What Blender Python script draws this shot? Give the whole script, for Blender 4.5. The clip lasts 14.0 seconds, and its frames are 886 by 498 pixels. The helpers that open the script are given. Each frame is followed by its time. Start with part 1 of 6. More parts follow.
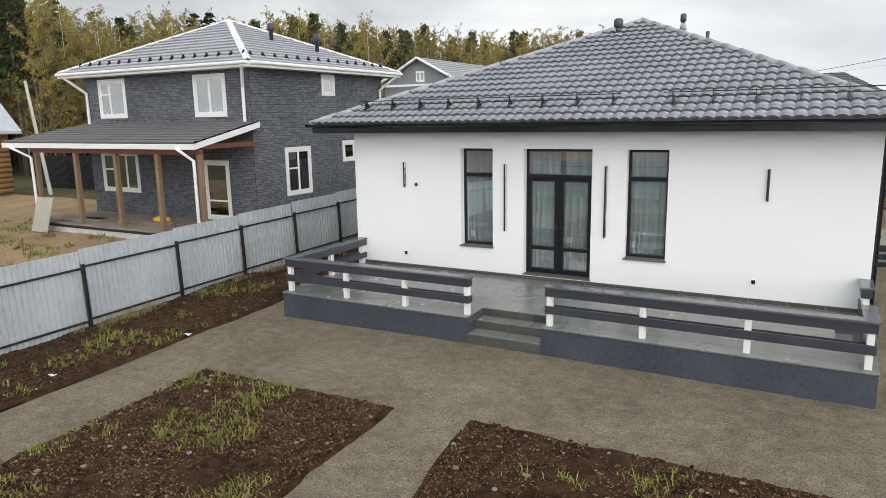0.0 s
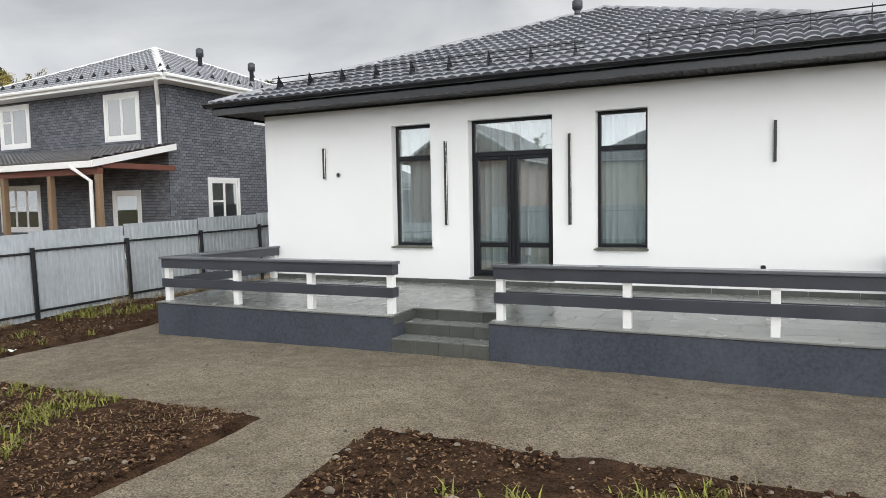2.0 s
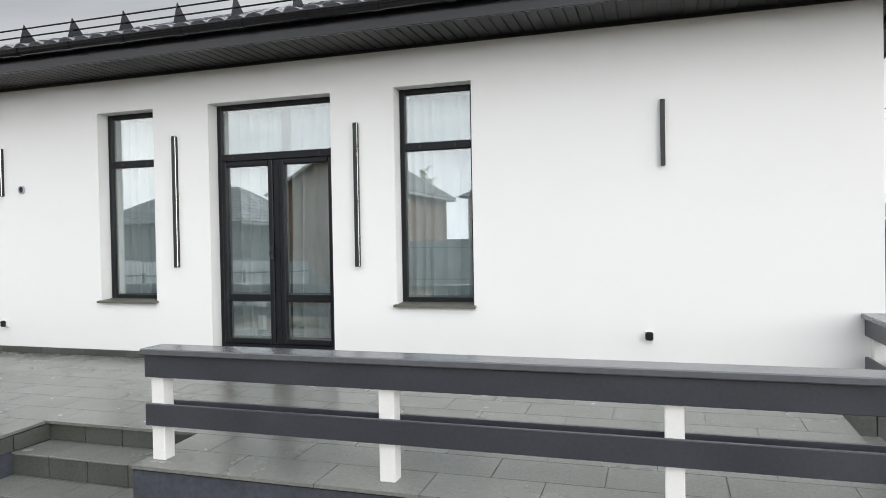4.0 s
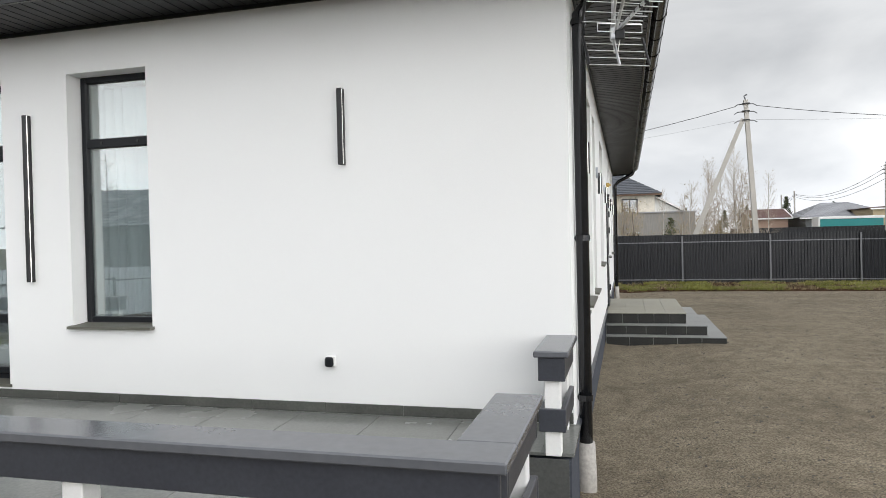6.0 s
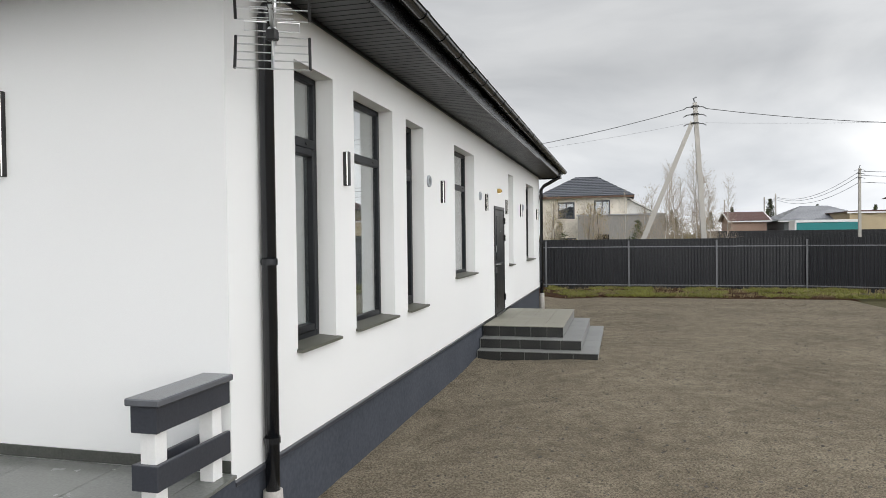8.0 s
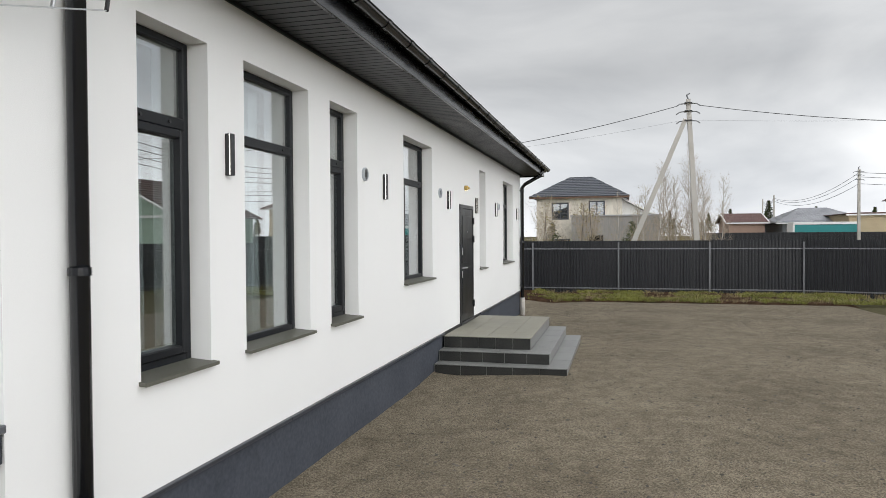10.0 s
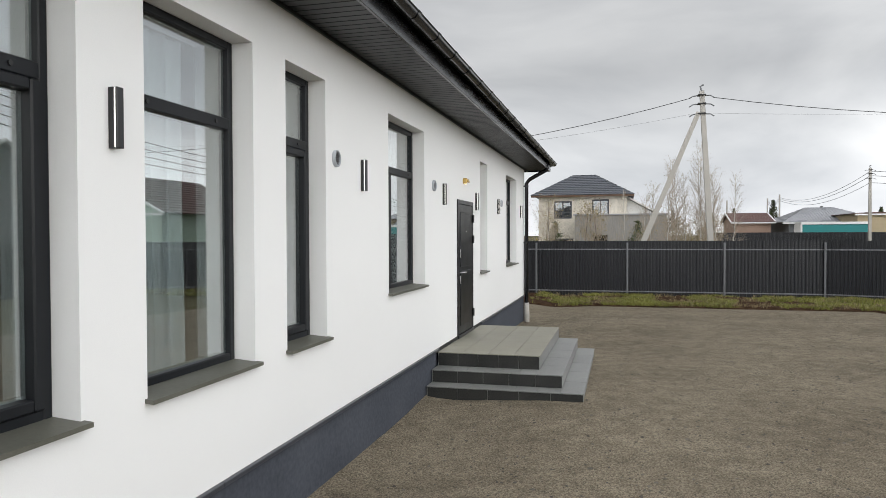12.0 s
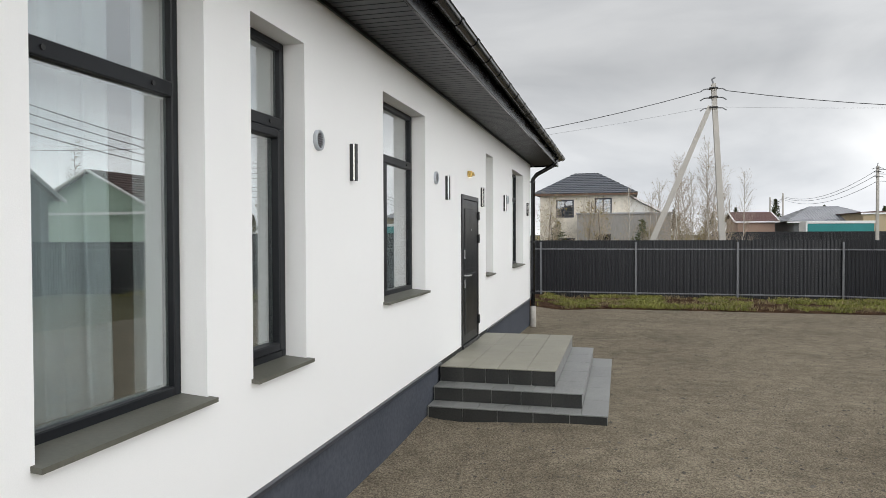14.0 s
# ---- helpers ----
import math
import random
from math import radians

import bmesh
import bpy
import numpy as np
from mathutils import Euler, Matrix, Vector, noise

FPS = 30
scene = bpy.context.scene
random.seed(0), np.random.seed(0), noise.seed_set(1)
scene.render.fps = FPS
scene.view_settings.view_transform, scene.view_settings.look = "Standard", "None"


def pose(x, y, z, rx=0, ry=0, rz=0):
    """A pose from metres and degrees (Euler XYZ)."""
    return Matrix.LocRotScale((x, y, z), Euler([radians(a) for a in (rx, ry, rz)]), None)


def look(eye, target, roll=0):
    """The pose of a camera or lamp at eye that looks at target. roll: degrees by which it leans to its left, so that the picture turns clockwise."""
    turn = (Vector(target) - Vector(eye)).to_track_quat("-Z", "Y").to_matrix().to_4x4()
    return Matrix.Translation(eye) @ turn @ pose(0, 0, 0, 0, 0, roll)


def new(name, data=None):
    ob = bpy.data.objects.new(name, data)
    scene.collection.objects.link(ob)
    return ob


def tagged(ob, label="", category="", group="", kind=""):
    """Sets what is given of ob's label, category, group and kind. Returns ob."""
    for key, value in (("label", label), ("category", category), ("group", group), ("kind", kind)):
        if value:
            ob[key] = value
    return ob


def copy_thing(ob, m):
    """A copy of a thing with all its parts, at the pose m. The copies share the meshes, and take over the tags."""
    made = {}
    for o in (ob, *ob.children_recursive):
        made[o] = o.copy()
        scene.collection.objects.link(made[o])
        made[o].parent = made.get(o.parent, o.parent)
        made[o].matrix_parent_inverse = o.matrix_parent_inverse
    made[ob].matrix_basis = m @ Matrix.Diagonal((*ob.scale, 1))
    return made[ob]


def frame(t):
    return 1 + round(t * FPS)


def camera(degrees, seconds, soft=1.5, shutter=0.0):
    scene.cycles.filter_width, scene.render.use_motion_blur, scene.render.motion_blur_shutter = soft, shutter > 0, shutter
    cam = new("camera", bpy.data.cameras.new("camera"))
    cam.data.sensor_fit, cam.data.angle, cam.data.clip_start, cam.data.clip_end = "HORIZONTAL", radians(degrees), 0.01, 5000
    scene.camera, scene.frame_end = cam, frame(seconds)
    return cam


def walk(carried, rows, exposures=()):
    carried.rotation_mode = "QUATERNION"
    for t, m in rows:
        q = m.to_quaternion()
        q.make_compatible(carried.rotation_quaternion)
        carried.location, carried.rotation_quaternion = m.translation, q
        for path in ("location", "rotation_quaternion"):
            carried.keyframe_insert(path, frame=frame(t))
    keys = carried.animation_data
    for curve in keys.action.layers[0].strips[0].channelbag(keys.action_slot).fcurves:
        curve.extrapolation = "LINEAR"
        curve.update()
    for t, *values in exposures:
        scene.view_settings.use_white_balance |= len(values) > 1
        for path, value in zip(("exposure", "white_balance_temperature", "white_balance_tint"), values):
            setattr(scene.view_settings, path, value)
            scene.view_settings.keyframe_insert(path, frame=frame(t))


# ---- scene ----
cam = camera(65.7, 14.0, soft=0.8)
PATH = [
    (0, (-0.804, -12.717, 3.806), (-1.757, -11.0, 3.427), -1.0),
    (0.5, (-1.044, -12.203, 3.242), (-1.993, -10.473, 2.915), -0.9),
    (1, (-1.144, -11.898, 2.642), (-2.085, -10.154, 2.371), -1.0),
    (1.5, (-1.335, -11.143, 2.16), (-2.259, -9.382, 1.954), -1.1),
    (2, (-1.567, -10.108, 1.846), (-2.44, -8.313, 1.713), -1.1),
    (2.2, (-1.636, -9.695, 1.785), (-2.479, -7.884, 1.681), -1.1),
    (4.3, (-1.585, -5.564, 1.732), (-2.145, -3.645, 1.707), -1.1),
    (4.5, (-1.437, -5.374, 1.725), (-1.969, -3.446, 1.703), -1.2),
    (5, (-0.882, -5.061, 1.735), (-1.404, -3.131, 1.707), -1.3),
    (5.5, (-0.251, -4.812, 1.741), (-0.772, -2.881, 1.714), -1.3),
    (6, (0.353, -4.567, 1.768), (-0.163, -2.635, 1.738), -1.3),
    (6.5, (0.922, -4.324, 1.813), (0.409, -2.391, 1.784), -1.1),
    (7, (1.433, -4.069, 1.877), (0.923, -2.135, 1.843), -0.9),
    (7.5, (1.886, -3.822, 1.897), (1.378, -1.888, 1.859), -0.8),
    (8, (2.209, -3.539, 1.896), (1.706, -1.603, 1.86), -0.7),
    (8.5, (2.433, -3.28, 1.912), (1.933, -1.344, 1.876), -0.4),
    (8.7, (2.5, -3.17, 1.909), (2.0, -1.234, 1.873), -0.4),
    (10.8, (2.565, -1.812, 1.905), (2.062, 0.124, 1.869), -0.3),
    (11, (2.525, -1.669, 1.908), (2.023, 0.267, 1.871), -0.2),
    (11.5, (2.398, -1.296, 1.919), (1.897, 0.64, 1.879), -0.0),
    (12, (2.273, -0.938, 1.919), (1.771, 0.997, 1.88), -0.2),
    (12.5, (2.16, -0.605, 1.922), (1.658, 1.33, 1.883), -0.1),
    (13, (2.077, -0.331, 1.921), (1.575, 1.604, 1.881), -0.2),
    (13.5, (2.008, -0.119, 1.912), (1.508, 1.817, 1.872), -0.2),
    (14, (1.979, 0.026, 1.914), (1.479, 1.962, 1.873), -0.2),
]
walk(cam, [(t, look(eye, target, roll)) for t, eye, target, roll in PATH],
     exposures=((0.0, -0.08), (1.0, 0.0), (2.2, 0.04), (5.0, 0.0), (8.0, -0.19), (14.0, -0.24)))

# ---- world ----
world = bpy.data.worlds.new("overcast_sky")
scene.world = world
world.use_nodes = True
SUN_EL, SUN_AZ = radians(21), radians(131)   # azimuth clockwise from +y


def overcast():
    nt = world.node_tree
    nt.nodes.clear()
    N, L = nt.nodes.new, nt.links.new
    out, bg = N("ShaderNodeOutputWorld"), N("ShaderNodeBackground")
    sky = N("ShaderNodeTexSky")
    sky.sky_type, sky.sun_disc = "NISHITA", False
    sky.sun_elevation, sky.sun_rotation = SUN_EL, SUN_AZ
    sky.dust_density, sky.air_density = 3.0, 1.0
    tc, mp = N("ShaderNodeTexCoord"), N("ShaderNodeMapping")
    mp.inputs["Scale"].default_value = (1.0, 1.0, 2.6)
    L(tc.outputs["Generated"], mp.inputs["Vector"])
    n1 = N("ShaderNodeTexNoise")
    n1.inputs["Scale"].default_value, n1.inputs["Detail"].default_value, n1.inputs["Roughness"].default_value = 2.2, 7, 0.5
    n1.inputs["Distortion"].default_value = 0.35
    L(mp.outputs["Vector"], n1.inputs["Vector"])
    ramp = N("ShaderNodeValToRGB")
    e = ramp.color_ramp.elements
    e[0].position, e[0].color = 0.36, (5.7, 5.9, 6.2, 1)
    e[1].position, e[1].color = 0.66, (9.7, 9.8, 9.9, 1)
    L(n1.outputs["Fac"], ramp.inputs["Fac"])
    # clouds are brighter towards the horizon
    sep = N("ShaderNodeSeparateXYZ")
    L(tc.outputs["Generated"], sep.inputs["Vector"])
    up = N("ShaderNodeMapRange")
    up.inputs["From Min"].default_value, up.inputs["From Max"].default_value = 0.0, 0.22
    up.inputs["To Min"].default_value, up.inputs["To Max"].default_value = 1.95, 0.92
    L(sep.outputs["Z"], up.inputs["Value"])
    # and brighter towards the veiled sun
    dot = N("ShaderNodeVectorMath")
    dot.operation = "DOT_PRODUCT"
    dot.inputs[1].default_value = (math.sin(SUN_AZ) * math.cos(SUN_EL), math.cos(SUN_AZ) * math.cos(SUN_EL), math.sin(SUN_EL))
    L(tc.outputs["Generated"], dot.inputs[0])
    veil = N("ShaderNodeMapRange")
    veil.interpolation_type = "SMOOTHSTEP"
    veil.inputs["From Min"].default_value, veil.inputs["From Max"].default_value = -0.55, 0.95
    veil.inputs["To Min"].default_value, veil.inputs["To Max"].default_value = 1.0, 3.1
    L(dot.outputs["Value"], veil.inputs["Value"])
    both = N("ShaderNodeMath")
    both.operation = "MULTIPLY"
    L(up.outputs["Result"], both.inputs[0])
    L(veil.outputs["Result"], both.inputs[1])
    mul = N("ShaderNodeVectorMath")
    mul.operation = "SCALE"
    L(ramp.outputs["Color"], mul.inputs[0])
    L(both.outputs["Value"], mul.inputs["Scale"])
    mix = N("ShaderNodeMix")
    mix.data_type = "RGBA"
    mix.inputs["Factor"].default_value = 0.93
    L(sky.outputs["Color"], mix.inputs["A"])
    L(mul.outputs["Vector"], mix.inputs["B"])
    L(mix.outputs["Result"], bg.inputs["Color"])
    bg.inputs["Strength"].default_value = 0.09
    L(bg.outputs["Background"], out.inputs["Surface"])


overcast()
sun_data = bpy.data.lights.new("sun", "SUN")
sun_data.energy, sun_data.angle, sun_data.color = 1.0, radians(65), (1.0, 0.97, 0.92)
sun = new("sun", sun_data)
sun.matrix_world = look((20 * math.sin(SUN_AZ), 20 * math.cos(SUN_AZ), 20 * math.tan(SUN_EL)), (0, 0, 0))

# ---- geometry helpers ----


class Geo:
    """Collects points and faces for one mesh."""

    def __init__(self):
        self.v, self.f, self.flat = [], [], []

    def add(self, pts, faces):
        n = len(self.v)
        self.v.extend(tuple(p) for p in pts)
        self.f.extend(tuple(i + n for i in f) for f in faces)
        return self

    def quad(self, a, b, c, d):
        return self.add((a, b, c, d), ((0, 1, 2, 3),))

    def box(self, x0, x1, y0, y1, z0, z1, c=0.0, m=None):
        """A box, with its edges chamfered by c."""
        if c <= 0:
            p = [(x, y, z) for z in (z0, z1) for y in (y0, y1) for x in (x0, x1)]
            fs = ((0, 2, 3, 1), (4, 5, 7, 6), (0, 1, 5, 4), (2, 6, 7, 3), (0, 4, 6, 2), (1, 3, 7, 5))
        else:
            p, idx = [], {}
            X, Y, Z = (x0, x1), (y0, y1), (z0, z1)
            for i in (0, 1):
                for j in (0, 1):
                    for k in (0, 1):
                        sx, sy, sz = c * (1 - 2 * i), c * (1 - 2 * j), c * (1 - 2 * k)
                        idx[i, j, k] = len(p)
                        p += [(X[i], Y[j] + sy, Z[k] + sz), (X[i] + sx, Y[j], Z[k] + sz), (X[i] + sx, Y[j] + sy, Z[k])]
            fs = []
            for i in (0, 1):
                a = [idx[i, 0, 0], idx[i, 1, 0], idx[i, 1, 1], idx[i, 0, 1]]
                fs.append(tuple(a if i else a[::-1]))
                a = [idx[0, i, 0] + 1, idx[0, i, 1] + 1, idx[1, i, 1] + 1, idx[1, i, 0] + 1]
                fs.append(tuple(a if i else a[::-1]))
                a = [idx[0, 0, i] + 2, idx[1, 0, i] + 2, idx[1, 1, i] + 2, idx[0, 1, i] + 2]
                fs.append(tuple(a if i else a[::-1]))
            for a in (0, 1):
                for b in (0, 1):
                    q = (idx[a, b, 0] + 0, idx[a, b, 1] + 0, idx[a, b, 1] + 1, idx[a, b, 0] + 1)
                    fs.append(q if a != b else q[::-1])
                    q = (idx[a, 0, b] + 0, idx[a, 1, b] + 0, idx[a, 1, b] + 2, idx[a, 0, b] + 2)
                    fs.append(q[::-1] if a != b else q)
                    q = (idx[0, a, b] + 1, idx[1, a, b] + 1, idx[1, a, b] + 2, idx[0, a, b] + 2)
                    fs.append(q if a != b else q[::-1])
                    for k in (0, 1):
                        n = idx[a, b, k]
                        fs.append((n, n + 1, n + 2) if (a + b + k) % 2 else (n, n + 2, n + 1))
        if m is not None:
            p = [m @ Vector(q) for q in p]
        return self.add(p, fs)

    def tube(self, pts, radii, seg=10, caps=True):
        """A round rod along points."""
        pts = [Vector(p) for p in pts]
        if not hasattr(radii, "__len__"):
            radii = [radii] * len(pts)
        rings, side = [], None
        for i, p in enumerate(pts):
            d = (pts[min(i + 1, len(pts) - 1)] - pts[max(i - 1, 0)]).normalized()
            if side is None:
                side = d.orthogonal().normalized()
            side = (side - d * side.dot(d)).normalized()
            o = d.cross(side)
            rings.append([p + (side * math.cos(2 * math.pi * k / seg) + o * math.sin(2 * math.pi * k / seg)) * radii[i] for k in range(seg)])
        fs = []
        for i in range(len(pts) - 1):
            for k in range(seg):
                a, b = i * seg + k, i * seg + (k + 1) % seg
                fs.append((a, b, b + seg, a + seg))
        if caps:
            fs += [tuple(range(seg))[::-1], tuple(range((len(pts) - 1) * seg, len(pts) * seg))]
        return self.add([q for r in rings for q in r], fs)

    def sheet(self, rows):
        """A sheet through rows of points, all rows of one length."""
        n = len(rows[0])
        fs = [(i * n + j, i * n + j + 1, (i + 1) * n + j + 1, (i + 1) * n + j) for i in range(len(rows) - 1) for j in range(n - 1)]
        return self.add([p for r in rows for p in r], fs)

    def mesh(self, name, mat, smooth=False):
        me = bpy.data.meshes.new(name)
        me.from_pydata(self.v, [], self.f)
        me.materials.append(mat)
        if smooth:
            mask = [True] * len(me.polygons)
            for i in self.flat:
                mask[i] = False
            me.polygons.foreach_set("use_smooth", mask)
        me.update()
        return me


def part(name, geo, mat, parent=None, label="", smooth=False):
    ob = new(name, geo.mesh(name, mat, smooth))
    ob.parent = parent
    return tagged(ob, label)


def thing(name, label, category, at=(0, 0, 0), group="", kind=""):
    ob = new(name)
    ob.location = at
    return tagged(ob, label, category, group, kind)


def structure(name, geo, mat, label="", category="", smooth=False):
    return tagged(part(name, geo, mat, None, label, smooth), category=category, kind="structure")


def lerp(a, b, t):
    return a + (b - a) * t


def smooth01(a, b, x):
    t = min(1, max(0, (x - a) / (b - a)))
    return t * t * (3 - 2 * t)


# ---- materials ----


def mat(name, col, rough=0.6, metal=0.0, var=0.12, scale=1.5, fine=40, bump=0.15, dist=0.01, col2=None, per="", spread=0.0, spec=0.5, rvar=0.1, stretch=(1, 1, 1)):
    """A surface with stains (scale) and grain (fine). per: 'object' or 'island' varies the tone piece by piece."""
    m = bpy.data.materials.new(name)
    m.use_nodes = True
    nt = m.node_tree
    N, L = nt.nodes.new, nt.links.new
    b = nt.nodes["Principled BSDF"]
    tc, mp = N("ShaderNodeTexCoord"), N("ShaderNodeMapping")
    mp.inputs["Scale"].default_value = stretch
    L(tc.outputs["Object"], mp.inputs["Vector"])
    big, small = N("ShaderNodeTexNoise"), N("ShaderNodeTexNoise")
    for n, s, d in ((big, scale, 5), (small, fine, 3)):
        n.inputs["Scale"].default_value, n.inputs["Detail"].default_value = s, d
        L(mp.outputs["Vector"], n.inputs["Vector"])
    add = N("ShaderNodeMath")
    add.operation = "ADD"
    L(big.outputs["Fac"], add.inputs[0])
    L(small.outputs["Fac"], add.inputs[1])
    ramp = N("ShaderNodeMapRange")
    ramp.inputs["From Min"].default_value, ramp.inputs["From Max"].default_value = 0.65, 1.35
    L(add.outputs["Value"], ramp.inputs["Value"])
    mix = N("ShaderNodeMix")
    mix.data_type = "RGBA"
    c2 = col2 or tuple(min(1, c * (1 + var)) for c in col)
    mix.inputs["A"].default_value = (*[c * (1 - var) for c in col], 1)
    mix.inputs["B"].default_value = (*c2, 1)
    L(ramp.outputs["Result"], mix.inputs["Factor"])
    colour = mix.outputs["Result"]
    if per:
        src = N("ShaderNodeObjectInfo" if per == "object" else "ShaderNodeNewGeometry").outputs["Random" if per == "object" else "Random Per Island"]
        pr = N("ShaderNodeMapRange")
        tone = spread or (0.06 if per == "object" else 0.34)
        pr.inputs["To Min"].default_value, pr.inputs["To Max"].default_value = 1 - tone, 1 + tone
        L(src, pr.inputs["Value"])
        sc = N("ShaderNodeVectorMath")
        sc.operation = "SCALE"
        L(colour, sc.inputs[0])
        L(pr.outputs["Result"], sc.inputs["Scale"])
        colour = sc.outputs["Vector"]
    L(colour, b.inputs["Base Color"])
    rr = N("ShaderNodeMapRange")
    rr.inputs["To Min"].default_value, rr.inputs["To Max"].default_value = max(0, rough - rvar), min(1, rough + rvar)
    L(big.outputs["Fac"], rr.inputs["Value"])
    L(rr.outputs["Result"], b.inputs["Roughness"])
    b.inputs["Metallic"].default_value = metal
    b.inputs["Specular IOR Level"].default_value = spec
    if bump:
        bp = N("ShaderNodeBump")
        bp.inputs["Strength"].default_value, bp.inputs["Distance"].default_value = bump, dist
        L(small.outputs["Fac"], bp.inputs["Height"])
        L(bp.outputs["Normal"], b.inputs["Normal"])
    return m


def gravel_material():
    m = mat("gravel_screenings", (0.22, 0.182, 0.128), 0.95, var=0.30, scale=0.55, fine=4.5, bump=0.0, col2=(0.295, 0.251, 0.184), spec=0.2)
    nt = m.node_tree
    N, L = nt.nodes.new, nt.links.new
    b = nt.nodes["Principled BSDF"]
    tc = N("ShaderNodeTexCoord")
    vor, noise2 = N("ShaderNodeTexVoronoi"), N("ShaderNodeTexNoise")
    vor.inputs["Scale"].default_value = 90
    noise2.inputs["Scale"].default_value, noise2.inputs["Detail"].default_value = 48, 6
    for n in (vor, noise2):
        L(tc.outputs["Object"], n.inputs["Vector"])
    old = b.inputs["Base Color"].links[0].from_socket
    bw, mr, sc = N("ShaderNodeRGBToBW"), N("ShaderNodeMapRange"), N("ShaderNodeVectorMath")
    L(vor.outputs["Color"], bw.inputs["Color"])
    L(bw.outputs["Val"], mr.inputs["Value"])
    mr.inputs["To Min"].default_value, mr.inputs["To Max"].default_value = 0.4, 1.75
    sc.operation = "SCALE"
    L(old, sc.inputs[0])
    L(mr.outputs["Result"], sc.inputs["Scale"])
    L(sc.outputs["Vector"], b.inputs["Base Color"])
    hs = N("ShaderNodeMath")
    hs.operation = "MULTIPLY_ADD"
    hs.inputs[1].default_value = 1.6
    L(noise2.outputs["Fac"], hs.inputs[0])
    L(bw.outputs["Val"], hs.inputs[2])
    bp = N("ShaderNodeBump")
    bp.inputs["Strength"].default_value, bp.inputs["Distance"].default_value = 1.0, 0.032
    L(hs.outputs["Value"], bp.inputs["Height"])
    L(bp.outputs["Normal"], b.inputs["Normal"])
    return m


def glass_material(name, tint=(0.9, 0.92, 0.92), base=0.10):
    m = bpy.data.materials.new(name)
    m.use_nodes = True
    nt = m.node_tree
    nt.nodes.clear()
    N, L = nt.nodes.new, nt.links.new
    out, mix, tr, gl, lw, fr = (N("ShaderNodeOutputMaterial"), N("ShaderNodeMixShader"), N("ShaderNodeBsdfTransparent"), N("ShaderNodeBsdfGlossy"),
                                N("ShaderNodeLayerWeight"), N("ShaderNodeMath"))
    tr.inputs["Color"].default_value = (*tint, 1)
    gl.inputs["Roughness"].default_value = 0.0
    lw.inputs["Blend"].default_value = 0.5
    pw = N("ShaderNodeMath")
    pw.operation, pw.inputs[1].default_value = "POWER", 2.0
    L(lw.outputs["Facing"], pw.inputs[0])
    fr.operation, fr.inputs[1].default_value, fr.inputs[2].default_value = "MULTIPLY_ADD", 0.85, base
    L(pw.outputs["Value"], fr.inputs[0])
    tc, no, bp = N("ShaderNodeTexCoord"), N("ShaderNodeTexNoise"), N("ShaderNodeBump")
    no.inputs["Scale"].default_value, no.inputs["Detail"].default_value = 1.6, 0
    L(tc.outputs["Object"], no.inputs["Vector"])
    L(no.outputs["Fac"], bp.inputs["Height"])
    bp.inputs["Strength"].default_value, bp.inputs["Distance"].default_value = 0.05, 0.01
    L(bp.outputs["Normal"], gl.inputs["Normal"])
    L(fr.outputs["Value"], mix.inputs["Fac"])
    L(tr.outputs["BSDF"], mix.inputs[1])
    L(gl.outputs["BSDF"], mix.inputs[2])
    L(mix.outputs["Shader"], out.inputs["Surface"])
    return m


def sheer_material():
    m = bpy.data.materials.new("sheer_curtain_cloth")
    m.use_nodes = True
    nt = m.node_tree
    nt.nodes.clear()
    N, L = nt.nodes.new, nt.links.new
    out, mix, tr, df, tl, mx2 = (N("ShaderNodeOutputMaterial"), N("ShaderNodeMixShader"), N("ShaderNodeBsdfTransparent"), N("ShaderNodeBsdfDiffuse"),
                                 N("ShaderNodeBsdfTranslucent"), N("ShaderNodeMixShader"))
    tc, wv, mr = N("ShaderNodeTexCoord"), N("ShaderNodeTexNoise"), N("ShaderNodeMapRange")
    wv.inputs["Scale"].default_value = 5
    L(tc.outputs["Object"], wv.inputs["Vector"])
    L(wv.outputs["Fac"], mr.inputs["Value"])
    mr.inputs["To Min"].default_value, mr.inputs["To Max"].default_value = 0.6, 0.86
    df.inputs["Color"].default_value = tl.inputs["Color"].default_value = (0.93, 0.95, 0.97, 1)
    mx2.inputs["Fac"].default_value = 0.25
    L(df.outputs["BSDF"], mx2.inputs[1])
    L(tl.outputs["BSDF"], mx2.inputs[2])
    L(mr.outputs["Result"], mix.inputs["Fac"])
    L(tr.outputs["BSDF"], mix.inputs[1])
    L(mx2.outputs["Shader"], mix.inputs[2])
    L(mix.outputs["Shader"], out.inputs["Surface"])
    return m


def glow_material(name, col, strength):
    m = bpy.data.materials.new(name)
    m.use_nodes = True
    b = m.node_tree.nodes["Principled BSDF"]
    b.inputs["Base Color"].default_value = (0.8, 0.8, 0.8, 1)
    b.inputs["Emission Color"].default_value = (*col, 1)
    b.inputs["Emission Strength"].default_value = strength
    return m


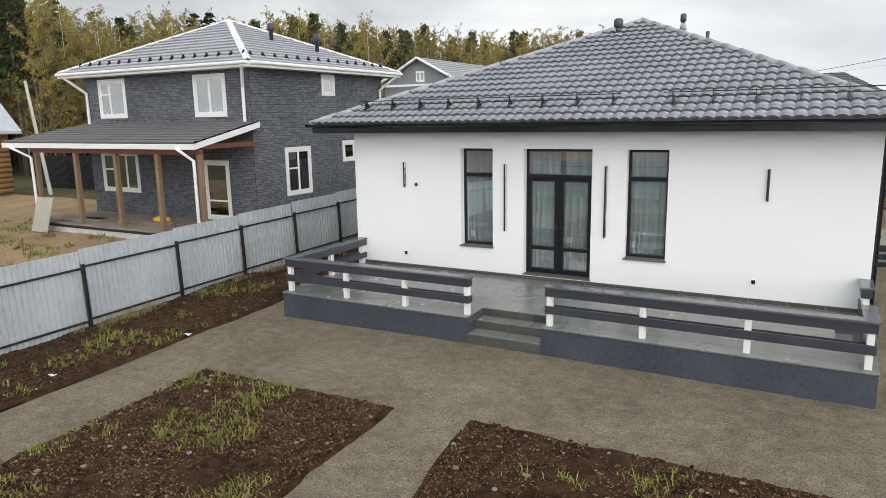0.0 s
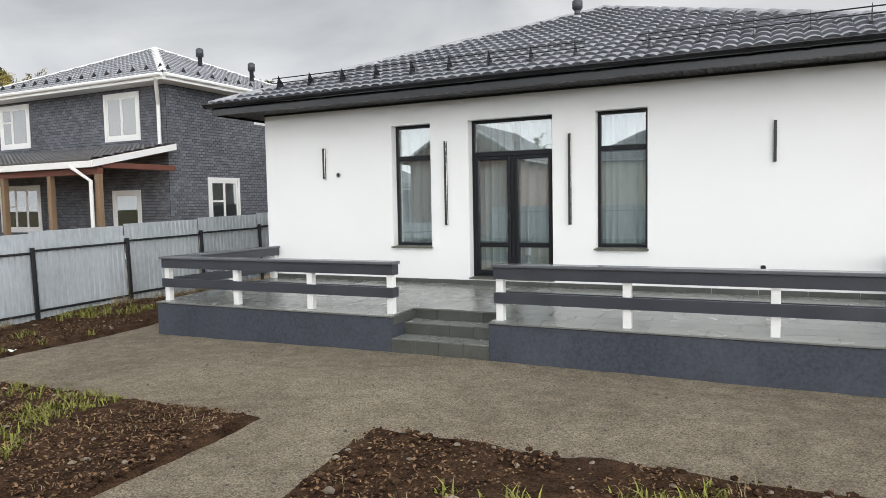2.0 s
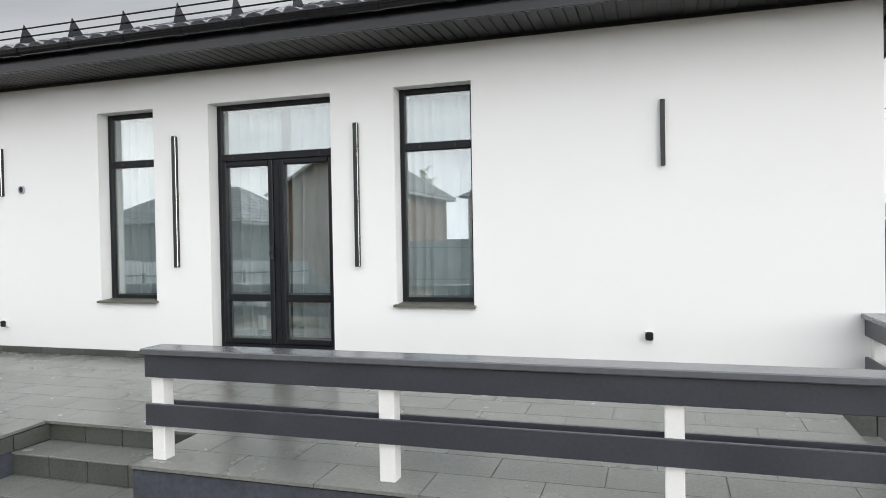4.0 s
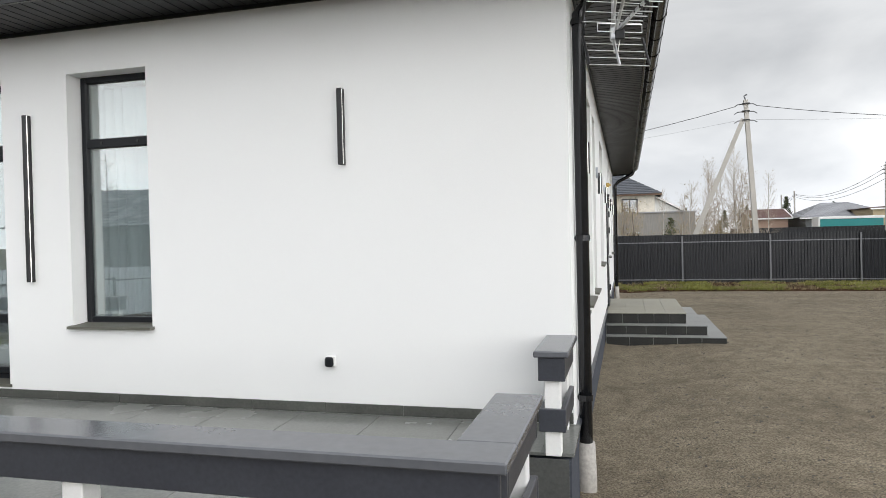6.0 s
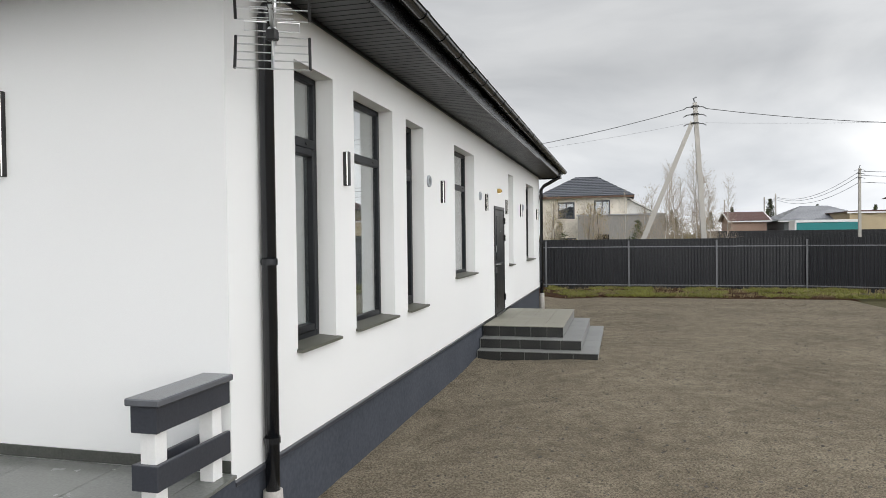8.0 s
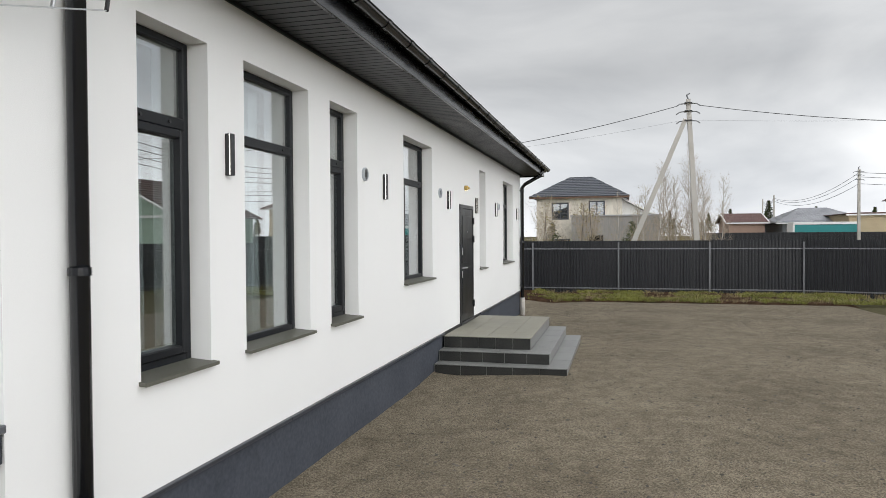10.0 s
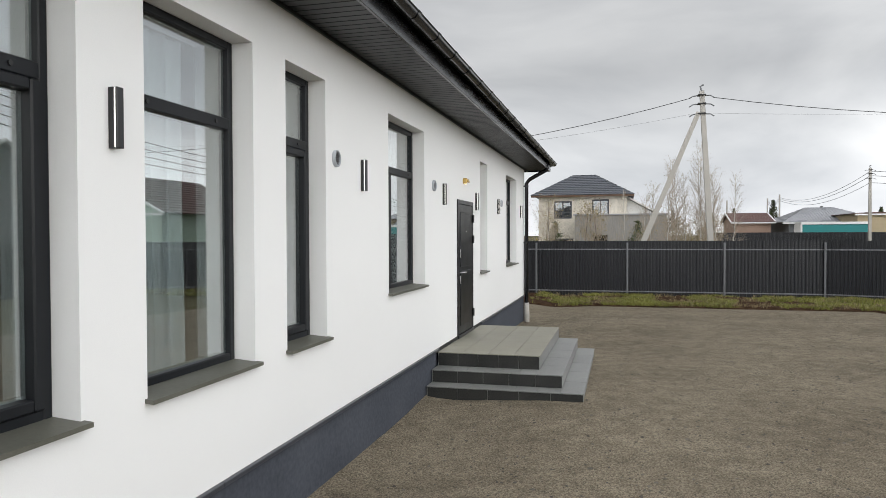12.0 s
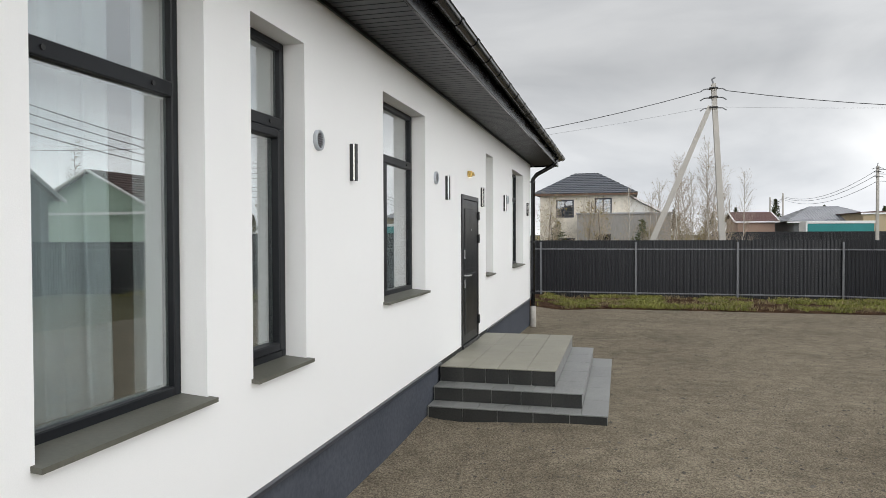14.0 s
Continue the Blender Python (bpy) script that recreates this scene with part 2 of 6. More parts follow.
M_RENDER = mat("white_render", (0.80, 0.805, 0.80), 0.85, var=0.015, scale=0.6, fine=170, bump=0.3, dist=0.0022, col2=(0.83, 0.835, 0.83), spec=0.2)
M_PLINTH = mat("anthracite_plinth", (0.048, 0.055, 0.072), 0.8, var=0.2, scale=1.3, fine=30, bump=0.3, dist=0.006, col2=(0.074, 0.082, 0.10), spec=0.3)
M_FRAME = mat("anthracite_frame", (0.010, 0.0115, 0.014), 0.42, spec=0.25, var=0.1, scale=2, fine=200, bump=0.1, dist=0.001)
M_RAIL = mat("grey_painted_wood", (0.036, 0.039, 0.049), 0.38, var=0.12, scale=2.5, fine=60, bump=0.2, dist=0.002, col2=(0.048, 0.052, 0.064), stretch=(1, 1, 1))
# wet gloss comes from the low roughness; base colour is paler than M_RAIL
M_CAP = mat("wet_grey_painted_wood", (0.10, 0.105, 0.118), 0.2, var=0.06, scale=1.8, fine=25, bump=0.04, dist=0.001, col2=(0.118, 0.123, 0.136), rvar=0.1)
M_POST = mat("white_painted_wood", (0.78, 0.78, 0.77), 0.6, var=0.04, scale=3, fine=80, bump=0.2, dist=0.002)
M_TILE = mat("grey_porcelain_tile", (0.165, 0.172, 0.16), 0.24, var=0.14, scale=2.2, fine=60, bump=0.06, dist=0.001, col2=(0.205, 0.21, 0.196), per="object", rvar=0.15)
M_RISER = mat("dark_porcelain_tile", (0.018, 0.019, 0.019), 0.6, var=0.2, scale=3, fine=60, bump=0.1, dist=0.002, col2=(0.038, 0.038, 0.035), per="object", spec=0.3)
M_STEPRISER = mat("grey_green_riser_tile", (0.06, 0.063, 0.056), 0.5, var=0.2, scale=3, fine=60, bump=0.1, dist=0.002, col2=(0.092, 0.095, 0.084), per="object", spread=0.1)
M_LANDING = mat("warm_grey_tile", (0.225, 0.215, 0.172), 0.55, var=0.12, scale=2.5, fine=60, bump=0.06, dist=0.001, col2=(0.31, 0.296, 0.24), per="object", spread=0.035)
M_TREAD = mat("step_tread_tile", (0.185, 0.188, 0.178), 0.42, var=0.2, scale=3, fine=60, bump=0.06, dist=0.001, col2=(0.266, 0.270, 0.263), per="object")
M_GROUT = mat("tile_grout", (0.28, 0.28, 0.27), 0.9, var=0.2, scale=4, fine=80)
M_SILL = mat("stone_sill", (0.105, 0.104, 0.085), 0.5, var=0.15, scale=3, fine=50, bump=0.1, dist=0.001)
M_ROOF = mat("graphite_metal_tile", (0.235, 0.245, 0.268), 0.27, metal=0.55, var=0.15, scale=0.8, fine=30, bump=0.05, dist=0.002, col2=(0.29, 0.30, 0.325), rvar=0.05, spec=0.8)
M_ROOFTRIM = mat("graphite_sheet_metal", (0.31, 0.318, 0.335), 0.4, var=0.1, scale=1, fine=30, bump=0.05, dist=0.002)
M_GUTTER = mat("dark_plastic_gutter", (0.010, 0.011, 0.0135), 0.2, var=0.15, scale=2, fine=50, bump=0.03, dist=0.001)
M_SOFFIT = mat("black_soffit_panel", (0.0085, 0.0095, 0.012), 0.45, var=0.15, scale=2, fine=50, bump=0.05, dist=0.001)
M_GLASS = glass_material("window_glass", (0.94, 1.0, 1.0), 0.25)
M_SPACER = mat("grey_glazing_spacer", (0.22, 0.23, 0.23), 0.5, var=0.1, scale=4, fine=60, bump=0)
M_SHEER = sheer_material()
M_LAMP = mat("black_lamp_metal", (0.018, 0.018, 0.019), 0.4, var=0.1, scale=5, fine=100, bump=0)
M_LED = glow_material("led_diffuser", (1.0, 0.97, 0.88), 1.3)
M_ROOM = mat("room_plaster", (0.42, 0.40, 0.37), 0.9, var=0.06, scale=1, fine=30, bump=0)
M_ALU = mat("aluminium", (0.62, 0.63, 0.64), 0.32, metal=0.9, var=0.08, scale=6, fine=60, bump=0)
M_BLACK = mat("black_plastic", (0.012, 0.012, 0.013), 0.5, var=0.1, scale=6, fine=60, bump=0)
M_GRAVEL = gravel_material()
M_SOIL = mat("dark_turned_soil", (0.028, 0.0145, 0.0085), 0.95, var=0.7, scale=6, fine=60, bump=1.0, dist=0.05, col2=(0.115, 0.066, 0.039), spec=0.06)
M_EARTH = mat("meadow_ground", (0.085, 0.075, 0.035), 0.95, var=0.4, scale=0.35, fine=7, bump=0.6, dist=0.05, col2=(0.11, 0.10, 0.05), spec=0.15)
M_SAND = mat("bare_sandy_earth", (0.27, 0.19, 0.112), 0.95, var=0.3, scale=0.8, fine=9, bump=0.6, dist=0.04, spec=0.15)
M_GRASS = mat("young_grass", (0.15, 0.16, 0.028), 0.6, var=0.4, scale=1.2, fine=30, bump=0, col2=(0.26, 0.26, 0.058), per="island", spec=0.3)
M_STRAW = mat("dry_grass", (0.25, 0.20, 0.11), 0.8, var=0.3, scale=2, fine=30, bump=0, per="island", spec=0.2)
M_STONE = mat("field_stone", (0.20, 0.165, 0.125), 0.85, var=0.25, scale=9, fine=60, bump=0.3, dist=0.005, per="island")
M_GALV = mat("galvanised_sheet", (0.43, 0.46, 0.49), 0.5, metal=0.2, var=0.16, scale=1.2, fine=14, bump=0.05, dist=0.003, stretch=(1, 1, 0.4))
M_DARKFENCE = mat("graphite_fence_sheet", (0.0095, 0.0105, 0.0135), 0.45, var=0.15, scale=1, fine=20, bump=0.05, dist=0.003)
M_FENCEPOST = mat("grey_steel_post", (0.17, 0.175, 0.185), 0.5, metal=0.2, var=0.1, scale=3, fine=40, bump=0.05, dist=0.002)
M_BLACKPOST = mat("black_steel_post", (0.01, 0.01, 0.012), 0.45, var=0.1, scale=3, fine=40, bump=0.05, dist=0.002)
M_CONCRETE = mat("pale_concrete", (0.44, 0.42, 0.385), 0.85, var=0.12, scale=2, fine=30, bump=0.2, dist=0.005)
M_WIRE = mat("black_cable", (0.02, 0.02, 0.022), 0.6, var=0.1, scale=3, fine=30, bump=0)
M_SHINGLE = mat("dark_slate_shingle", (0.115, 0.122, 0.14), 0.85, var=0.2, scale=0.7, fine=40, bump=0.3, dist=0.004, col2=(0.155, 0.163, 0.182), per="island", spread=0.22, spec=0.25)
M_FELT = mat("dark_roofing_felt", (0.022, 0.023, 0.026), 0.9, var=0.2, scale=2, fine=40)
M_WHITE = mat("white_vinyl", (0.74, 0.74, 0.73), 0.45, var=0.04, scale=2, fine=50, bump=0.03, dist=0.001)
M_PINE = mat("raw_pine_post", (0.20, 0.135, 0.08), 0.7, var=0.25, scale=2, fine=20, bump=0.2, dist=0.003, stretch=(6, 6, 0.7))
M_DECK = mat("weathered_deck_board", (0.22, 0.185, 0.15), 0.8, var=0.25, scale=2, fine=20, bump=0.2, dist=0.003, per="object")
M_REDWOOD = mat("red_brown_board", (0.14, 0.045, 0.028), 0.6, var=0.2, scale=2, fine=30, bump=0.1, dist=0.002)
M_LOG = mat("round_log", (0.27, 0.14, 0.055), 0.65, var=0.25, scale=2, fine=20, bump=0.2, dist=0.004)

# ---- ground ----


def ground_z(x, y):
    z = 0.035 - 0.09 * smooth01(-2.4, 1.5, y) * smooth01(-0.6, 0.4, x) - 0.23 * smooth01(8, 21, y)
    z += 0.055 * smooth01(0.2, 1.7, x) * smooth01(-1.0, 2.0, y) - 0.06 * smooth01(-4.5, -10, x)
    z -= (0.05 + 0.035 * smooth01(-8, -1, x)) * smooth01(-4.6, -2.9, y) * smooth01(-1.2, -2.4, y) * smooth01(1.2, 0.2, x)
    z -= 0.045 * smooth01(1.6, 0.3, x) * smooth01(-0.6, 0.6, y) * smooth01(7.2, 5.8, y)
    return z - 0.2 * smooth01(-9.9, -12.6, x) * smooth01(-1.5, -6.5, y)


def spaced(lo, hi, step, far, grow=1.45):
    mid = list(np.arange(lo, hi + 0.001, step))
    a, b, s = [], [], step
    while s < far:
        s *= grow
        a.append(lo - s * 2)
        b.append(hi + s * 2)
    return a[::-1] + mid + b


def ground_sheet():
    g = Geo()
    xs, ys = spaced(-40, 30, 1.0, 900), spaced(-16, 60, 1.0, 900)
    rows = [[(x, y, ground_z(x, y) - 0.03 - 0.12 * (-9.5 < x < 8.5 and -15 < y < 19) + 0.02 * noise.noise(Vector((x * 0.4, y * 0.4, 0)))) for x in xs] for y in ys]
    g.sheet(rows)
    return structure("ground", g, M_EARTH, "rough spring meadow ground with patchy grass", "ground", True)


def patch(name, x_left, x_right, y0, y1, step, rise, rough, m, label, category, seed=0.0):
    """A strip of ground laid over the sheet, between two edges that follow y; its rim dips under."""
    g = Geo()
    ys = list(np.arange(y0, y1 + step * 0.5, step))
    n = max(4, int((x_right(0.5 * (y0 + y1)) - x_left(0.5 * (y0 + y1))) / step))
    rows = []
    for i, y in enumerate(ys):
        wob = 0.05 * noise.noise(Vector((seed, y * 1.3, 1))), 0.05 * noise.noise(Vector((seed, y * 1.3, 7)))
        a, b = x_left(y) + wob[0], x_right(y) + wob[1]
        row = []
        for j in range(n + 1):
            x = lerp(a, b, j / n)
            yy = y + (0.05 * noise.noise(Vector((x * 1.3, seed, 3))) if i in (0, len(ys) - 1) else 0)
            rim = min(x - a, b - x, yy - y0, y1 - yy)
            h = rise * smooth01(-0.02, 0.12, rim) - 0.02 * (rim < 0.01)
            h += rough * noise.noise(Vector((x * 2.1, yy * 2.1, seed))) + rough * 0.8 * noise.noise(Vector((x * 6.0, yy * 6.0, seed)))
            row.append((x, yy, ground_z(x, yy) + h))
        rows.append(row)
    g.sheet(rows)
    return structure(name, g, m, label, category, True)


ground_sheet()
patch("gravel_yard", lambda y: lerp(-10.38, -10.95, smooth01(-9, -1, y)), lambda y: 9.2, -15.5, 20.2, 0.2, 0.012, 0.006, M_GRAVEL,
      "fine grey-brown gravel screenings, rolled flat round the house", "gravel", 4.2)
BED_A = (lambda y: lerp(-9.03, -8.77, (-5.6 - y) / 3.3), lambda y: lerp(-5.47, -5.31, (-5.6 - y) / 2.4), -13.5, -5.60)
BED_B = (lambda y: lerp(-4.52, -4.20, (-5.5 - y) / 2.0), lambda y: 4.0, -13.5, -5.47)
STRIP = (lambda y: -13.6, lambda y: lerp(-10.45, -10.9, smooth01(-8, -1.5, y)), -14.0, 16.0)
patch("soil_bed_1", *BED_A, 0.07, 0.06, 0.035, M_SOIL, "dark turned soil bed with weeds and stones", "soil", 1.1)
patch("soil_bed_2", *BED_B, 0.07, 0.058, 0.03, M_SOIL, "dark turned soil bed with weeds and stones", "soil", 2.3)
patch("soil_strip", *STRIP, 0.12, 0.05, 0.03, M_SOIL, "strip of dark soil along the metal fence", "soil", 3.7)
patch("soil_verge", lambda y: -3.0, lambda y: 9.4, 20.1, 24.0, 0.2, 0.06, 0.03, M_SOIL, "soil verge under the back fence", "soil", 5.5)
patch("sandy_yard", lambda y: -40.0, lambda y: -13.7, -12.0, 9.0, 0.4, 0.05, 0.03, M_SAND, "bare sandy earth of the neighbouring yard", "earth", 6.1)

# ---- the white house ----
HX, HY = -10.1, 15.65          # far ends of the front and side walls
WALL_T, REVEAL = 0.42, 0.145
Z_PL, Z_SOF, Z_WIN = 0.47, 3.525, 3.155
FRONT = [(-7.41, -6.68, 1.13), (-6.0, -4.62, 0.635), (-3.967, -3.222, 1.13)]
SIDE = [(0.87, 1.54, 1.11), (1.975, 3.01, 1.11), (3.45, 4.12, 1.11), (5.64, 6.95, 1.33), (10.3, 10.9, 1.3), (12.95, 14.4, 1.3)]
DOOR = (8.62, 9.66, 0.45, 2.44)


def wall_mesh(a0, a1, z0, z1, holes, place, depth, reveal):
    """A wall with openings; place(a, d, z) gives a point at a along the wall and d behind its face."""
    g = Geo()
    cuts_a = sorted({a0, a1, *[h[0] for h in holes], *[h[1] for h in holes]})
    cuts_z = sorted({z0, z1, *[h[2] for h in holes], *[h[3] for h in holes]})
    for p, q in zip(cuts_a, cuts_a[1:]):
        for r, s in zip(cuts_z, cuts_z[1:]):
            if any(h[0] <= p and q <= h[1] and h[2] <= r and s <= h[3] for h in holes):
                continue
            g.quad(place(p, 0, r), place(q, 0, r), place(q, 0, s), place(p, 0, s))
            g.quad(place(p, depth, r), place(p, depth, s), place(q, depth, s), place(q, depth, r))
    for p, q, r, s in holes + [(a1, a0, z0, z1)]:
        g.quad(place(p, 0, r), place(p, depth, r), place(q, depth, r), place(q, 0, r))
        g.quad(place(p, 0, s), place(q, 0, s), place(q, depth, s), place(p, depth, s))
        g.quad(place(p, 0, r), place(p, 0, s), place(p, depth, s), place(p, depth, r))
        g.quad(place(q, 0, r), place(q, depth, r), place(q, depth, s), place(q, 0, s))
    return g


front_at = lambda a, d, z: (a, d, z)
side_at = lambda a, d, z: (-d, a, z)
structure("wall_south", wall_mesh(HX, 0, Z_PL, Z_SOF, [(a, b, z, Z_WIN) for a, b, z in FRONT], front_at, WALL_T, REVEAL), M_RENDER,
          "smooth white rendered wall", "wall")
structure("wall_east", wall_mesh(WALL_T, HY, Z_PL, Z_SOF, [(a, b, z, Z_WIN) for a, b, z in SIDE] + [DOOR[:2] + (0.475, DOOR[3])], side_at, WALL_T, REVEAL), M_RENDER,
          "white rendered wall with deep window reveals", "wall")
g = Geo().box(HX, HX + 0.4, WALL_T, HY, Z_PL, Z_SOF)
structure("wall_west", g, M_RENDER, "smooth white rendered wall", "wall")
g = Geo().box(HX + 0.4, -WALL_T, HY - 0.4, HY, Z_PL, Z_SOF)
structure("wall_north", g, M_RENDER, "smooth white rendered wall", "wall")
for x0, x1, y0, y1, z1 in ((-0.3, -0.012, 0.02, DOOR[0] - 1.12, Z_PL - 0.002), (-0.3, -0.012, DOOR[1] + 0.6, HY, Z_PL - 0.002), (-0.3, -0.03, DOOR[0] - 1.12, DOOR[1] + 0.6, 0.43),
                           (HX + 0.02, -0.3, 0.02, 0.4, Z_PL - 0.002), (HX + 0.02, HX + 0.4, 0.4, HY, Z_PL - 0.002)):
    structure("plinth", Geo().box(x0, x1, y0, y1, -0.5, z1), M_PLINTH, "dark grey rendered plinth", "plinth")
for a, b in ((0.0, 2.6), (2.602, 5.2), (5.202, DOOR[0] - 1.1), (DOOR[1] + 0.6, 12.9), (12.902, HY)):
    structure("trim", Geo().box(-0.02, 0.03, a, b, Z_PL - 0.022, Z_PL + 0.006, 0.003), M_RAIL, "grey metal drip edge over the plinth", "trim")
# inner shell
g = Geo().box(HX + 0.42, -0.44, 0.44, HY - 0.42, 0.5, 0.6)
structure("floor", g, mat("room_floor", (0.2, 0.15, 0.1), 0.5, var=0.2, scale=2, fine=20, bump=0), "plain wooden room floor", "floor")
g = Geo().box(HX + 0.41, -0.43, 0.43, HY - 0.41, 3.2, 3.3)
structure("ceiling", g, M_ROOM, "plain pale ceiling", "ceiling")
g = Geo().box(HX + 0.42, -0.44, 4.75, 4.87, 0.6, 3.2).box(HX + 0.42, -0.44, 10.0, 10.12, 0.6, 3.2).box(-4.4, -4.28, 0.44, 4.75, 0.6, 3.2).box(-3.6, -3.48, 4.87, 15.2, 0.6, 3.2)
structure("wall_inner", g, M_ROOM, "plain pale partition wall", "wall")


def window_unit(name, a, b, z0, z1, at, split=None, transom=2.62, low=None, sash=True, label=""):
    """A framed window in an opening: frame, transom, sash, panes, sill. at(a, d, z) as in wall_mesh."""
    root = tagged(new(name), label, "window", kind="structure")
    d0, d1 = REVEAL, REVEAL + 0.075

    def bar(nm, p, q, r, s, e0, e1, m=M_FRAME, c=0.006, lab=""):
        g = Geo()
        P, Q = Vector(at(p, e0, r)), Vector(at(q, e1, s))
        g.box(min(P.x, Q.x), max(P.x, Q.x), min(P.y, Q.y), max(P.y, Q.y), r, s, c)
        return part(nm, g, m, root, lab)

    w = 0.05
    bar("window_frame", a, a + w, z0, z1, d0, d1)
    bar("window_frame", b - w, b, z0, z1, d0, d1)
    bar("window_frame", a + w, b - w, z1 - w, z1, d0, d1)
    bar("window_frame", a + w, b - w, z0, z0 + w, d0, d1)
    bar("transom", a + w, b - w, transom - 0.037, transom + 0.037, d0 - 0.004, d1)
    lites = [(a + w, b - w, transom + 0.037, z1 - w, False)]
    bays = [(a + w, b - w)] if split is None else [(a + w, split - 0.035), (split + 0.035, b - w)]
    if split is not None:
        bar("mullion", split - 0.035, split + 0.035, z0 + w, transom - 0.037, d0 - 0.002, d1)
    for k, (p, q) in enumerate(bays):
        lites.append((p, q, z0 + w, transom - 0.037, sash is not False and (sash is True or sash == k)))
    for p, q, r, s, framed in lites:
        if framed:
            f = 0.058
            for nm, x0, x1, y0, y1 in (("sash", p, p + f, r, s), ("sash", q - f, q, r, s), ("sash", p + f, q - f, s - f, s), ("sash", p + f, q - f, r, r + f)):
                bar(nm, x0 + 0.002, x1 - 0.002, y0 + 0.002, y1 - 0.002, d0 - 0.016, d1 - 0.005, c=0.008)
            p, q, r, s = p + f, q - f, r + f, s - f
            if low:
                bar("sash", p, q, low - 0.035, low + 0.035, d0 - 0.012, d1 - 0.01, c=0.008)
        rr = [(r, low - 0.035), (low + 0.035, s)] if (low and framed) else [(r, s)]
        for r0, s0 in rr:
            pane = bar("pane", p - 0.008, q + 0.008, r0 - 0.008, s0 + 0.008, d0 + 0.028, d0 + 0.034, M_GLASS, 0)
            pane.visible_shadow = False
            tagged(pane, "clear window pane with reflections")
            for nm, x0, x1, y0, y1 in (("spacer", p, p + 0.014, r0, s0), ("spacer", q - 0.014, q, r0, s0), ("spacer", p + 0.014, q - 0.014, r0, r0 + 0.014), ("spacer", p + 0.014, q - 0.014, s0 - 0.014, s0)):
                bar(nm, x0, x1, y0, y1, d0 + 0.037, d0 + 0.052, M_SPACER, 0)
    for p in (a + 0.2, b - 0.2):
        g = Geo()
        c = Vector(at(p, d0 - 0.004, transom))
        n = Vector(at(p, d0 - 0.012, transom))
        g.tube([c, n], 0.012, 8)
        part("drain_cap", g, M_BLACK, root)
    return root


def sill(a, b, z, at, parent):
    g = Geo()
    # sloping slab in the reveal, with a thin lip beyond the wall face
    lip = 0.05 if z > 0.8 else 0.012
    for p, q, d0, d1 in ((a + 0.001, b - 0.001, 0.0, REVEAL + 0.03), (a - 0.02, b + 0.02, -lip, 0.0)):
        za, zb = (z + 0.006 + 0.08 * d for d in (d0, d1))
        pts = [at(u, d, h) for h0, h1 in ((za - 0.022, zb - 0.022), (za, zb)) for d, h in ((d0, h0), (d1, h1)) for u in (p, q)]
        g.add(pts, ((0, 1, 3, 2), (4, 6, 7, 5), (0, 4, 5, 1), (2, 3, 7, 6), (0, 2, 6, 4), (1, 5, 7, 3)))
    part("window_sill", g, M_SILL, parent, "dark stone window sill")


def curtain(a, b, z0, z1, at, seed, depth=REVEAL + 0.15):
    g = Geo()
    rnd = random.Random(seed)
    n = int((b - a) / 0.006)
    turns, amps, ph = [], [], rnd.random() * 6
    while len(turns) <= n:
        w, k = rnd.uniform(0.07, 0.17), rnd.choice((0.35, 0.8, 1.1, 1.5))
        steps_ = max(6, int(w / 0.006))
        turns += [ph + 2 * math.pi * i / steps_ for i in range(steps_)]
        amps += [k * w / (2 * math.pi) * math.sin(math.pi * (i + 0.5) / steps_) ** 0.5 for i in range(steps_)]
        ph += 2 * math.pi
    rows = []
    for z in np.linspace(z0, z1, 9):
        t = (z - z0) / (z1 - z0)
        flare = 1.2 - 0.4 * t
        sway = 0.02 * math.sin(1.7 * z + seed) * (1 - t)
        rows.append([at(min(max(lerp(a, b, j / n) + sway + 1.25 * flare * amps[j] * math.sin(turns[j]), a - 0.02), b + 0.02),
                        depth + 0.05 + flare * (0.012 + amps[j]) * math.cos(turns[j]), z) for j in range(n + 1)])
    g.sheet(rows)
    ob = part("sheer_curtain", g, M_SHEER, None, "white sheer curtain hanging in loose folds behind the glass", True)
    return tagged(ob, category="curtain", group="sheer curtains")


for i, (a, b, z) in enumerate(FRONT):
    door = i == 1
    lab = "dark grey double glass terrace door with a transom light" if door else "tall dark grey framed window with a transom light"
    w = window_unit("door_1" if door else "window_%d" % (i + 1), a, b, z + 0.012, Z_WIN, front_at, split=0.5 * (a + b) if door else None,
                    transom=2.61, low=1.17 if door else None, sash=door, label=lab)
    if door:
        tagged(w, category="door")
        g = Geo().box(-5.375, -5.345, REVEAL - 0.045, REVEAL - 0.016, 1.56, 1.70, 0.006).box(-5.37, -5.35, REVEAL - 0.075, REVEAL - 0.04, 1.61, 1.645, 0.004)
        part("handle", g, M_BLACK, w, "black door handle")
    sill(a, b, z, front_at, w)
for i, (a, b, z) in enumerate(SIDE):
    split = {3: lerp(a, b, 0.36)}.get(i)
    w = window_unit("window_%d" % (i + 4), a, b, z + 0.012, Z_WIN, side_at, split=split, transom=2.63, sash={0: True, 1: False, 2: True, 3: 0}.get(i, False),
                    label="tall dark grey framed window set deep in the white wall")
    sill(a, b, z, side_at, w)
curtain(-7.45, -6.62, 0.7, 3.1, front_at, 1)
curtain(-6.05, -5.38, 0.65, 3.1, front_at, 2)
curtain(-5.26, -4.58, 0.65, 3.1, front_at, 3)
curtain(-4.0, -3.1, 0.7, 3.1, front_at, 4)
curtain(0.8, 1.3, 0.7, 3.1, side_at, 5)
curtain(1.75, 2.78, 0.7, 3.1, side_at, 6)
curtain(3.2, 4.2, 0.7, 3.1, side_at, 7)
curtain(6.1, 7.2, 0.9, 3.1, side_at, 8)


